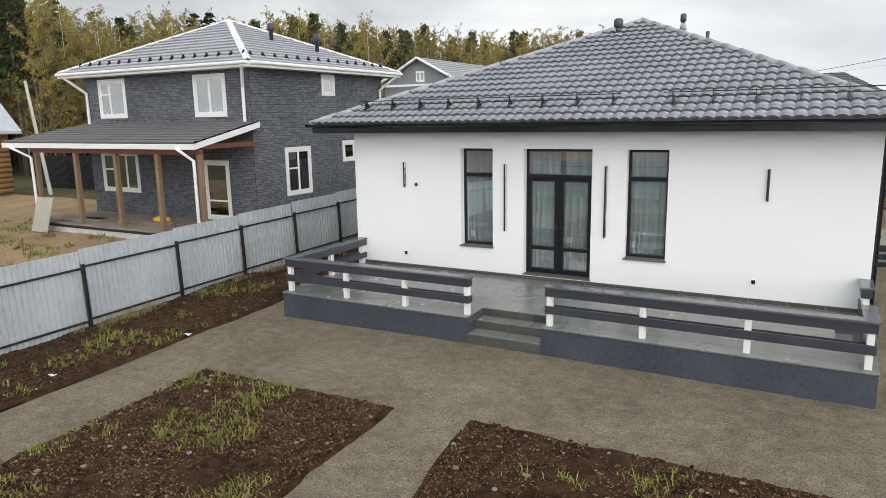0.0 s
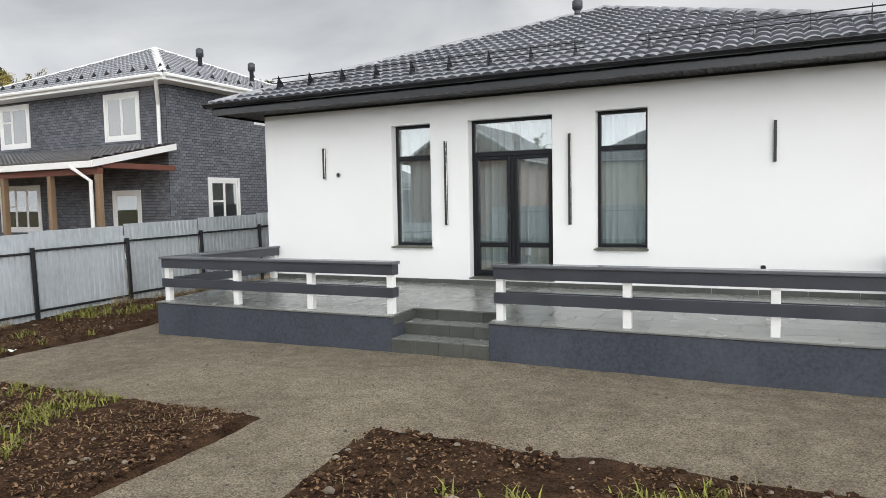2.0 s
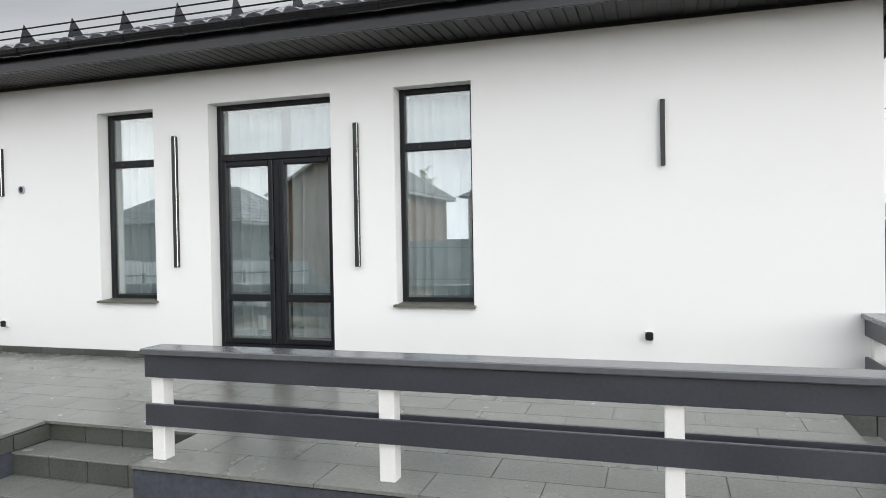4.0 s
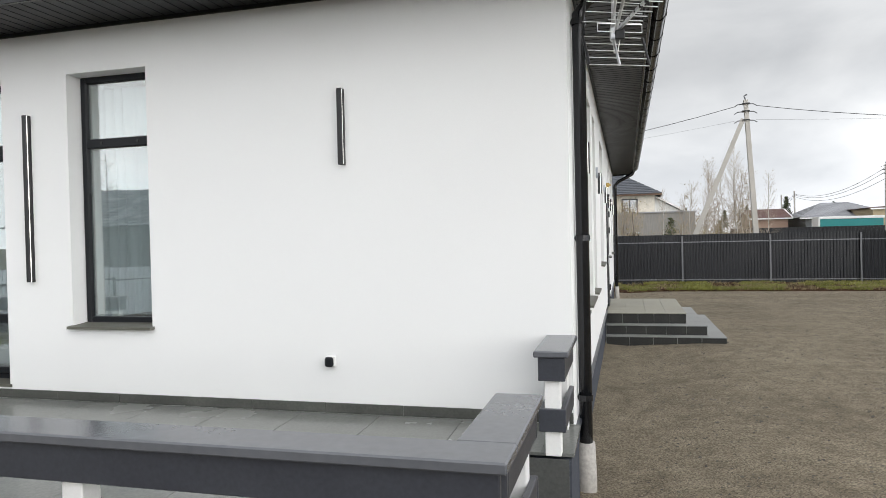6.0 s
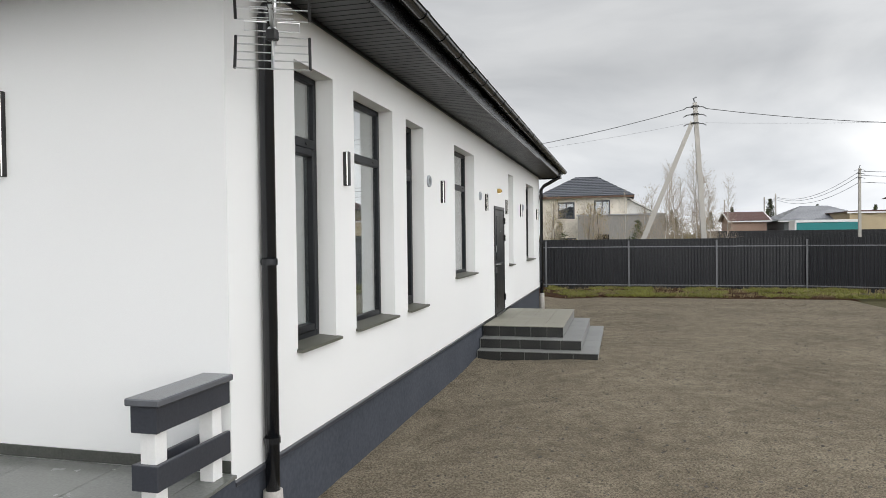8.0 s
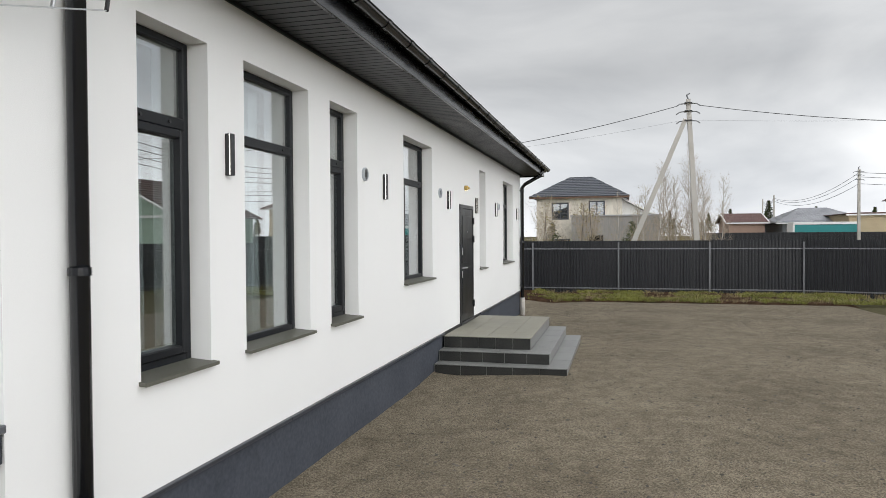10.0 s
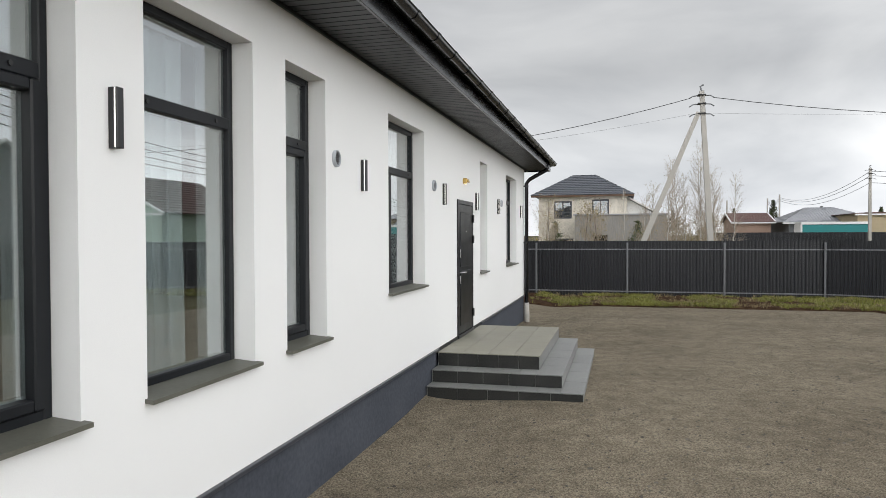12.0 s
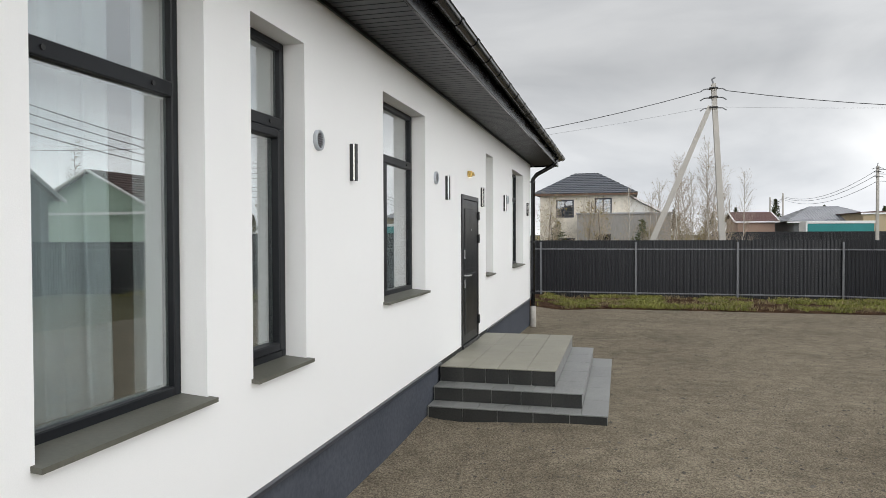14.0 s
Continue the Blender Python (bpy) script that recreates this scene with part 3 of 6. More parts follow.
def entrance_door():
    y0, y1, z0, z1 = DOOR
    root = tagged(new("door_2"), "black steel entrance door with chrome lever and locks, closed", "door", kind="structure")
    m = mat("black_steel_door", (0.011, 0.012, 0.014), 0.33, var=0.15, scale=3, fine=150, bump=0.25, dist=0.002)
    for nm, a, b, c, d in (("door_frame", y0, y0 + 0.06, z0 + 0.03, z1), ("door_frame", y1 - 0.06, y1, z0 + 0.03, z1), ("door_frame", y0 + 0.06, y1 - 0.06, z1 - 0.06, z1)):
        part(nm, Geo().box(-0.1, 0.018, a, b, c, d, 0.004), m, root)
    part("threshold", Geo().box(-0.4, 0.03, y0 + 0.002, y1 - 0.002, 0.435, 0.478, 0.003), m, root)
    leaf = Geo().box(-0.09, 0.012, y0 + 0.065, y1 - 0.065, z0 + 0.035, z1 - 0.065, 0.005)
    for r, s in ((z0 + 0.15, 1.40), (1.46, z1 - 0.18)):
        leaf.box(0.01, 0.02, y0 + 0.15, y1 - 0.15, r, s, 0.008)
    part("door_leaf", leaf, m, root)
    yh = y0 + 0.125
    part("lock_plate", Geo().box(0.018, 0.026, yh - 0.025, yh + 0.025, 1.60, 1.72, 0.006), M_ALU, root, "chrome lock plate")
    part("lock_plate", Geo().box(0.018, 0.026, yh - 0.025, yh + 0.025, 1.22, 1.33, 0.006), M_ALU, root, "chrome lock plate")
    part("handle", Geo().tube([(0.015, yh, 1.38), (0.07, yh, 1.385), (0.075, yh + 0.14, 1.38)], 0.011, 10), M_ALU, root, "chrome lever handle")
    part("peephole", Geo().tube([(0.012, 0.5 * (y0 + y1), 1.98), (0.026, 0.5 * (y0 + y1), 1.98)], 0.012, 10), M_ALU, root, "chrome peephole")
    for z in (0.72, 1.86, 2.18):
        part("hinge", Geo().tube([(0.03, y1 - 0.055, z - 0.06), (0.03, y1 - 0.055, z + 0.06)], 0.016, 10), M_BLACK, root, "black hinge")


entrance_door()

# roof
EX0, EX1, EY0, EY1, EZ = HX - 0.68, 0.61, -0.68, HY + 0.62, 3.72
RX, RY0, RY1, RZ = -5.05, 5.43, HY - 5.4, 6.05


def tile_slope(A, B, C, D, wave=0.19, course=0.35, seg=8, amp=0.037, step=0.044):
    """A slope of pressed metal tiles, eave A to B, ridge D to C."""
    A, B, C, D = map(Vector, (A, B, C, D))
    e = (B - A).normalized()
    n = e.cross(D - A).normalized()
    if n.z < 0:
        n = -n
    s = n.cross(e)
    if s.z < 0:
        s = -s
    H = (D - A).dot(s)
    W = (B - A).length
    lo_l, lo_r = (D - A).dot(e) / H, ((C - A).dot(e) - W) / H
    us = np.arange(0, W + wave / seg, wave / seg)
    rows, risers, v = [], [], 0.0

    def row(vv, lift):
        pts = []
        for u in us:
            u2 = min(max(u, lo_l * vv), W + lo_r * vv)
            pts.append(A + e * u2 + s * vv + n * (lift + amp * abs(math.sin(math.pi * u2 / wave)) ** 0.7))
        return pts

    while v < H - 1e-4:
        v1 = min(v + course, H)
        if not rows:
            rows.append(row(v, -0.012))
        risers.append(len(rows) - 1)
        rows += [row(v - 0.014, step * 1.04), row(min(v + 0.05, v1), step * 0.95), row(v1, 0.0)]
        v += course
    g = Geo().sheet(rows)
    m = len(us) - 1
    g.flat = [r * m + i for r in risers for i in range(m)]
    return g


roof = thing("hip_roof", "hipped roof of dark graphite metal tiles", "roof", kind="structure")
EW = EZ - 0.05
P = {"fl": (EX0, EY0, EW), "fr": (EX1, EY0, EW), "bl": (EX0, EY1, EW), "br": (EX1, EY1, EW), "r0": (RX, RY0, RZ), "r1": (RX, RY1, RZ)}
for a, b, c, d in (("fl", "fr", "r0", "r0"), ("fr", "br", "r1", "r0"), ("br", "bl", "r1", "r1"), ("bl", "fl", "r0", "r1")):
    part("roof_slope", tile_slope(P[a], P[b], P[c], P[d]), M_ROOF, roof, smooth=True)


def ridge_cap(p, q, parent, m, r=0.078, piece=0.55):
    p, q = Vector(p), Vector(q)
    n = max(1, int((q - p).length / piece))
    for i in range(n):
        a, b = p.lerp(q, i / n), p.lerp(q, (i + 1.06) / n)
        g = Geo().tube([a + Vector((0, 0, 0.012)), b + Vector((0, 0, 0.02))], [r * 0.98, r * 1.05], 10)
        part("ridge_cap", g, m, parent, smooth=True)


for a, b in (("fl", "r0"), ("fr", "r0"), ("r0", "r1"), ("br", "r1"), ("bl", "r1")):
    ridge_cap(P[a], P[b], roof, M_ROOFTRIM)
# fascia
for x0, x1, y0, y1 in ((EX0 + 0.03, EX1 - 0.03, EY0 + 0.03, EY0 + 0.055), (EX1 - 0.055, EX1 - 0.03, EY0 + 0.055, EY1 - 0.055), (EX0 + 0.03, EX0 + 0.055, EY0 + 0.055, EY1 - 0.055), (EX0 + 0.03, EX1 - 0.03, EY1 - 0.055, EY1 - 0.03)):
    part("fascia", Geo().box(x0, x1, y0, y1, Z_SOF - 0.03, EZ - 0.015, 0.003), M_GUTTER, roof, "black fascia board")


def soffit():
    root = thing("soffit", "black ribbed soffit panels under the eaves", "soffit", kind="structure")
    pitch = 0.1
    y = EY0 + 0.056
    while y < EY1 - 0.16:
        part("soffit_panel", Geo().box(0.003 if y > -0.02 else min(-y, EX1 - 0.06), EX1 - 0.057, y + 0.005, y + pitch - 0.005, Z_SOF, Z_SOF + 0.02, 0.003), M_SOFFIT, root)
        y += pitch
    x = EX0 + 0.056
    while x < EX1 - 0.16:
        y1 = -0.003 if x < 0 else -(x + pitch)
        if y1 > EY0 + 0.07:
            part("soffit_panel", Geo().box(x + 0.005, x + pitch - 0.005, EY0 + 0.057, y1, Z_SOF, Z_SOF + 0.02, 0.003), M_SOFFIT, root)
        x += pitch
    part("backing", Geo().box(EX0 + 0.06, EX1 - 0.06, EY0 + 0.06, EY1 - 0.06, Z_SOF + 0.012, Z_SOF + 0.03), M_SOFFIT, root)
    part("edge_trim", Geo().box(0.002, 0.02, 0.03, EY1 - 0.06, Z_SOF - 0.03, Z_SOF - 0.001), M_SOFFIT, root)
    part("edge_trim", Geo().box(HX, 0.02, -0.02, -0.002, Z_SOF - 0.03, Z_SOF - 0.001), M_SOFFIT, root)


soffit()


def gutter(p, q, out, name_label):
    """A half-round gutter from p to q with joints and brackets; out points away from the wall."""
    root = thing("gutter", name_label, "gutter", group="gutters")
    p, q, out = Vector(p), Vector(q), Vector(out)
    r = 0.062
    prof = [(-math.cos(t) * r, -math.sin(t) * r) for t in np.linspace(0, math.pi, 13)]

    def run(a, b, k):
        outer = [[a + out * (x * k) + Vector((0, 0, z * k)) for x, z in prof], [b + out * (x * k) + Vector((0, 0, z * k)) for x, z in prof]]
        inner = [[v + out * (-x * 0.05) + Vector((0, 0, 0.003)) for v, (x, z) in zip(row, prof)] for row in outer]
        g = Geo().sheet(outer).sheet([row[::-1] for row in inner])
        g.tube([a + out * r * k, b + out * r * k], 0.008, 8)
        return g

    part("channel", run(p, q, 1.0), M_GUTTER, root, smooth=True)
    n = int((q - p).length / 0.62)
    d = (q - p).normalized()
    for i in range(n + 1):
        c = p + (q - p) * (i / n)
        part("joint", run(c - d * 0.035 if i else c, c + d * 0.035 if i < n else c, 1.1), M_GUTTER, root, smooth=True)


gutter((EX1 + 0.05, EY0 - 0.05, EZ - 0.025), (EX1 + 0.05, EY1 + 0.05, EZ - 0.025), (1, 0, 0), "glossy black half-round gutter on the eaves")
gutter((EX0 - 0.05, EY0 - 0.05, EZ - 0.045), (EX1 + 0.05, EY0 - 0.05, EZ - 0.045), (0, -1, 0), "glossy black half-round gutter on the eaves")


def downpipe(x, y, label, boot, bend=3.16):
    root = thing("downpipe", label, "downpipe", group="downpipes")
    part("pipe", Geo().tube([(EX1 - 0.0, y - 0.1, 3.58), (EX1 - 0.06, y - 0.06, lerp(3.58, bend, 0.28)), (x + 0.08, y, bend + 0.1), (x, y, bend), (x, y, 0.30)], 0.046, 14), M_GUTTER, root, smooth=True)
    for z in (bend - 0.06, 1.75, 0.62):
        part("pipe_clip", Geo().tube([(x, y, z - 0.02), (x, y, z + 0.02)], 0.053, 14).box(-0.001, x, y - 0.012, y + 0.012, z - 0.01, z + 0.01), M_GUTTER, root)
    part("drain_boot", Geo().tube([(x, y, -0.3), (x, y, 0.06), (x, y, 0.30)], [0.07, 0.07, 0.062], 14), boot, root, "pale plastic drain pipe wrapped at the foot", smooth=True)


M_BOOT = mat("wrapped_pale_pipe", (0.42, 0.40, 0.37), 0.7, var=0.25, scale=8, fine=40, bump=0.4, dist=0.01)
downpipe(0.055, 0.38, "black downpipe at the house corner", M_BOOT, 3.33)
downpipe(0.075, HY - 0.12, "black downpipe at the far house corner", M_BOOT)


def snow_guard(x0, x1, n):
    root = thing("snow_guard", "dark tubular snow guard on brackets", "snow guard", group="snow guards")
    yb = 0.0
    zr = EZ + (yb - EY0) * (RZ - EZ) / (RY0 - EY0) + 0.03
    for dz in (0.07, 0.15):
        part("pipe", Geo().tube([(x0, yb - dz * 0.3, zr + dz), (x1, yb - dz * 0.3, zr + dz)], 0.0095, 8), M_GUTTER, root)
    for i in range(n):
        x = lerp(x0 + 0.15, x1 - 0.15, i / (n - 1))
        g = Geo().box(x - 0.025, x + 0.025, yb - 0.14, yb + 0.16, -0.004, 0.004, m=Matrix.Translation((0, 0, zr)) @ Matrix.Rotation(0.36, 4, "X"))
        g.add([(x - 0.004, yb - 0.12, zr - 0.04), (x - 0.004, yb + 0.1, zr + 0.03), (x - 0.004, yb - 0.06, zr + 0.19),
               (x + 0.004, yb - 0.12, zr - 0.04), (x + 0.004, yb + 0.1, zr + 0.03), (x + 0.004, yb - 0.06, zr + 0.19)],
              [(0, 2, 1), (3, 4, 5), (0, 1, 4, 3), (1, 2, 5, 4), (2, 0, 3, 5)])
        part("bracket", g, M_GUTTER, root)


snow_guard(-9.85, -4.1, 9)
snow_guard(-3.35, 0.28, 6)


def vent_pipe(x, y, h, r, hat):
    z = EZ + (min(y - EY0, RY0 - EY0)) * (RZ - EZ) / (RY0 - EY0) if abs(x - RX) < 1 else RZ - 0.5
    root = thing("roof_vent", "dark plastic roof vent pipe", "roof vent", group="roof vents")
    part("flashing", Geo().tube([(x, y, z - 0.1), (x, y, z + 0.08)], [r * 2.2, r * 1.2], 14), M_ROOFTRIM, root, smooth=True)
    part("pipe", Geo().tube([(x, y, z), (x, y, z + h)], r, 14), M_RAIL, root, smooth=True)
    if hat:
        part("hood", Geo().tube([(x, y, z + h - 0.1), (x, y, z + h - 0.06), (x, y, z + h + 0.08), (x, y, z + h + 0.12)], [r * 1.2, r * 1.75, r * 1.75, r * 1.0], 16), M_RAIL, root, "rounded vent hood", smooth=True)


vent_pipe(-5.35, 4.3, 0.29, 0.062, True)
vent_pipe(-4.35, 7.0, 0.2, 0.045, True)
vent_pipe(-3.9, 8.2, 0.45, 0.05, False)

# wall lamps, vents and taps


def wall_lamp(a, z0, z1, at, w=0.038, group="wall lamps", dep=0.056):
    root = thing("wall_lamp", "slim vertical black wall lamp with lit edges", "wall lamp", group=group)

    def bx(nm, p, q, e0, e1, r, s, m, c=0.002, lab=""):
        P, Q = Vector(at(p, -e0, r)), Vector(at(q, -e1, s))
        part(nm, Geo().box(min(P.x, Q.x), max(P.x, Q.x), min(P.y, Q.y), max(P.y, Q.y), r, s, c), m, root, lab)

    bx("housing", a - w * 0.5, a + w * 0.5, 0.0, dep * 0.6, z0, z1, M_LAMP)
    bx("diffuser", a - w * 0.46, a + w * 0.46, dep * 0.6, dep * 0.76, z0 + 0.004, z1 - 0.004, M_LED, 0.002, "glowing white diffuser")
    bx("cover", a - w * 0.5, a + w * 0.5, dep * 0.76, dep, z0, z1, M_LAMP, 0.003)


wall_lamp(-8.775, 2.31, 2.85, front_at)
wall_lamp(-6.395, 1.49, 2.845, front_at)
wall_lamp(-4.345, 1.49, 2.845, front_at)
wall_lamp(-1.59, 2.31, 2.85, front_at)
for y in (1.75, 4.9, 7.83, 9.92, 11.95, 15.0):
    wall_lamp(y, 2.325, 2.605, side_at, w=0.045, dep=0.05)


def wall_vent(a, z, at, r=0.07, slats=True):
    root = thing("wall_vent", "small round black wall vent grille", "vent", group="wall vents")
    n = Vector(at(0, -1, 0)) - Vector(at(0, 0, 0))
    c = Vector(at(a, 0, z))
    s = (Vector(at(1, 0, 0)) - Vector(at(0, 0, 0)))
    ring = Geo()
    rr = [(r, 0.0), (r, 0.022), (r * 0.82, 0.028), (r * 0.78, 0.012)]
    ring.sheet([[c + (s * math.cos(t) + Vector((0, 0, math.sin(t)))) * q + n * e for t in np.linspace(0, 2 * math.pi, 25)] for q, e in rr])
    part("ring", ring, M_GALV, root, "pale grey ring", smooth=True)
    part("backing", Geo().tube([c + n * 0.002, c + n * 0.008], r * 0.8, 20), M_BLACK, root)
    if slats:
        for k in range(-3, 4):
            h = k * r * 0.22
            wd = math.sqrt(max(0, (r * 0.78) ** 2 - h * h))
            P, Q = c - s * wd + n * 0.006, c + s * wd + n * 0.02
            part("slat", Geo().box(min(P.x, Q.x), max(P.x, Q.x), min(P.y, Q.y), max(P.y, Q.y), z + h - 0.003, z + h + 0.003), M_FENCEPOST, root)


wall_vent(-8.49, 2.375, front_at, 0.045, False)
wall_vent(4.31, 2.555, side_at)
wall_vent(7.36, 2.545, side_at)
wall_vent(12.35, 2.545, side_at)


def outlet(a, z, at):
    root = thing("wall_outlet", "small white weatherproof wall outlet with a dark cover", "outlet", group="wall outlets")
    P, Q = Vector(at(a - 0.032, -0.07, z)), Vector(at(a + 0.032, -0.036, z))
    part("cover", Geo().box(min(P.x, Q.x), max(P.x, Q.x), min(P.y, Q.y), max(P.y, Q.y), z - 0.036, z + 0.034, 0.012), M_FRAME, root)
    P, Q = Vector(at(a - 0.036, -0.036, z)), Vector(at(a + 0.036, 0.0, z))
    part("base", Geo().box(min(P.x, Q.x), max(P.x, Q.x), min(P.y, Q.y), max(P.y, Q.y), z - 0.04, z + 0.038, 0.006), M_POST, root)


outlet(-8.77, 0.86, front_at)
outlet(-1.715, 0.905, front_at)
lamp = thing("door_lamp", "small brass lamp with a warm light over the entrance", "wall lamp")
M_BRASS = mat("brass", (0.55, 0.38, 0.13), 0.3, metal=0.9, var=0.1, scale=8, fine=50, bump=0)
part("body", Geo().box(0.0, 0.06, 9.0, 9.06, 2.69, 2.77, 0.008).tube([(0.06, 9.03, 2.73), (0.085, 9.03, 2.73)], 0.022, 12), M_BRASS, lamp)
part("arm", Geo().box(0.02, 0.05, 9.06, 9.27, 2.72, 2.75, 0.006), M_BRASS, lamp)
part("bulb", Geo().tube([(0.012, 9.08, 2.705), (0.04, 9.08, 2.70)], 0.018, 10), glow_material("warm_bulb", (1.0, 0.75, 0.35), 4), lamp, "warm glowing bulb")

# ---- terrace ----
TX0, TX1, TY = -10.03, 0.03, -2.68


def deck_z(y):
    return 0.53 + 0.034 * y


terrace = thing("terrace", "raised tiled terrace with a dark grey rendered base and recessed steps", "terrace", kind="structure")
SX0, SX1, SYI = -5.92, -4.60, -2.04       # front steps
EY_A, EY_B, EXI = -1.74, -0.62, -0.47     # side steps


def terrace_base():
    g = Geo()
    for x0, x1, y0, y1 in ((TX0, SX0, TY, -0.012), (SX0, SX1, SYI, -0.012), (SX1, EXI, TY, -0.012), (EXI, TX1, TY, EY_A), (EXI, TX1, EY_B, -0.012)):
        p = [(x, y, z if z < 0 else deck_z(y) - 0.03) for z in (-0.4, 1) for y in (y0, y1) for x in (x0, x1)]
        g.add(p, ((0, 2, 3, 1), (4, 5, 7, 6), (0, 1, 5, 4), (2, 6, 7, 3), (0, 4, 6, 2), (1, 3, 7, 5)))
    return g


part("terrace_base", terrace_base(), M_PLINTH, terrace, "dark grey rendered base")


def grout_bed():
    g = Geo()
    for x0, x1, y0, y1 in ((TX0, SX0, TY, -0.012), (SX0, SX1, SYI, -0.012), (SX1, EXI, TY, -0.012), (EXI, TX1, TY, EY_A), (EXI, TX1, EY_B, -0.012)):
        g.quad(*[(x, y, deck_z(y) - 0.004) for x, y in ((x0, y0), (x1, y0), (x1, y1), (x0, y1))])
    return g


part("grout_bed", grout_bed(), mat("deck_grout", (0.085, 0.088, 0.082), 0.8, var=0.25, scale=3, fine=60, bump=0.1, dist=0.001), terrace, "grey tile grout")


def tread(x0, x1, y0, y1, z, n, along="x", dx=0.0):
    """A row of step tiles on one tread."""
    for i in range(n):
        if along == "x":
            a, b, c, d = lerp(x0, x1, i / n), lerp(x0, x1, (i + 1) / n), y0, y1
        else:
            a, b, c, d = x0, x1, lerp(y0, y1, i / n), lerp(y0, y1, (i + 1) / n)
        part("step_tile", Geo().box(a + 0.003, b - 0.003, c + 0.002, d - 0.002, z - 0.012, z, 0.002), M_TILE, terrace)


def riser(p, q, z0, z1, n, out, parent, m=None, thick=0.012):
    """A row of riser tiles from p to q, facing out."""
    p, q, o = Vector((*p, 0)), Vector((*q, 0)), Vector((*out, 0)) * thick
    for i in range(n):
        a, b = p.lerp(q, i / n), p.lerp(q, (i + 1) / n)
        d = (b - a).normalized() * 0.0035
        P, Q = a + d, b - d + o
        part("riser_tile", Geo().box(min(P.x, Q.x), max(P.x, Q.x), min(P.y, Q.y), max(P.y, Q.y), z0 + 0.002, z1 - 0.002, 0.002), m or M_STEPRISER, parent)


zf = deck_z(SYI)
part("step_core", Geo().box(SX0, SX1, TY + 0.012, -2.36, -0.4, 0.145).box(SX0, SX1, -2.36 + 0.012, SYI + 0.02, -0.4, 0.30), M_GROUT, terrace)
tread(SX0, SX1, TY - 0.01, -2.36, 0.158, 4)
tread(SX0, SX1, -2.37, SYI, 0.312, 4)
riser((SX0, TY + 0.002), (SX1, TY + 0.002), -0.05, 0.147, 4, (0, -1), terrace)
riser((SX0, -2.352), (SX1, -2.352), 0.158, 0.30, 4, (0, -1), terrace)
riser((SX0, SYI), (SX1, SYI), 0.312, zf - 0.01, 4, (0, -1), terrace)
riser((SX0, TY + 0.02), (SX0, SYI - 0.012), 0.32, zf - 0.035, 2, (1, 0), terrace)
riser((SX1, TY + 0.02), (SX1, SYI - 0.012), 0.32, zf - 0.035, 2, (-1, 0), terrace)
part("step_core", Geo().box(EXI, -0.21, EY_A, EY_B, -0.4, 0.325).box(-0.21, TX1 - 0.012, EY_A, EY_B, -0.4, 0.155), M_GROUT, terrace)
tread(EXI, -0.20, EY_A, EY_B, 0.338, 3, "y")
tread(-0.2, TX1, EY_A, EY_B, 0.168, 3, "y")
riser((EXI, EY_A), (EXI, EY_B), 0.34, 0.455, 3, (1, 0), terrace)
riser((-0.21, EY_A), (-0.21, EY_B), 0.17, 0.324, 3, (1, 0), terrace)
riser((TX1 - 0.01, EY_A), (TX1 - 0.01, EY_B), -0.12, 0.154, 3, (1, 0), terrace)
riser((EXI, EY_B), (TX1 - 0.01, EY_B), 0.0, deck_z(EY_B) - 0.016, 2, (0, -1), terrace, mat("cheek_tile", (0.06, 0.062, 0.06), 0.45, var=0.2, scale=4, fine=50, bump=0.1, dist=0.002, col2=(0.09, 0.092, 0.088)))
riser((EXI, EY_A), (TX1 - 0.01, EY_A), 0.0, deck_z(EY_A) - 0.016, 2, (0, 1), terrace)


def deck_tile(x0, x1, y0, y1):
    p = []
    for dz in (-0.02, 0.0):
        p += [(x, y, deck_z(y) + dz) for x, y in ((x0, y0), (x1, y0), (x1, y1), (x0, y1))]
    g = Geo().add(p, ((3, 2, 1, 0), (4, 5, 6, 7), (0, 1, 5, 4), (1, 2, 6, 5), (2, 3, 7, 6), (3, 0, 4, 7)))
    part("floor_tile", g, M_TILE, terrace)


def deck_tiles():
    """Long tiles in running bond, with an edge course."""
    J = 0.0025
    edge = 0.30
    ys = [TY - 0.015, TY + edge]
    while ys[-1] < -0.35:
        ys.append(ys[-1] + 0.30)
    ys[-1] = -0.015
    for r, (y0, y1) in enumerate(zip(ys, ys[1:])):
        spans = [(TX0 - 0.015, TX1 + 0.015)]
        cuts = []
        if y0 < SYI - 0.05:
            cuts.append((SX0, SX1))
        if y0 > EY_A - 0.1 and y1 < EY_B + 0.15:
            cuts.append((EXI + 0.01, 9))
        for a, b in cuts:
            spans = [s for p, q in spans for s in ((p, min(q, a)), (max(p, b), q)) if s[1] - s[0] > 0.02]
        for p, q in spans:
            x = p - (0.3 if r % 2 else 0.0)
            while x < q - 0.01:
                a, b = max(p, x), min(q, x + 0.6)
                if b - a > 0.03:
                    deck_tile(a + J, b - J, y0 + J, y1 - J)
                x += 0.6


deck_tiles()
for i in range(17):
    x0, x1 = lerp(TX0, 0.0, i / 17), lerp(TX0, 0.0, (i + 1) / 17)
    part("skirting_tile", Geo().box(x0 + 0.002, x1 - 0.002, -0.012, -0.001, 0.53, 0.602, 0.002), M_STEPRISER, terrace)


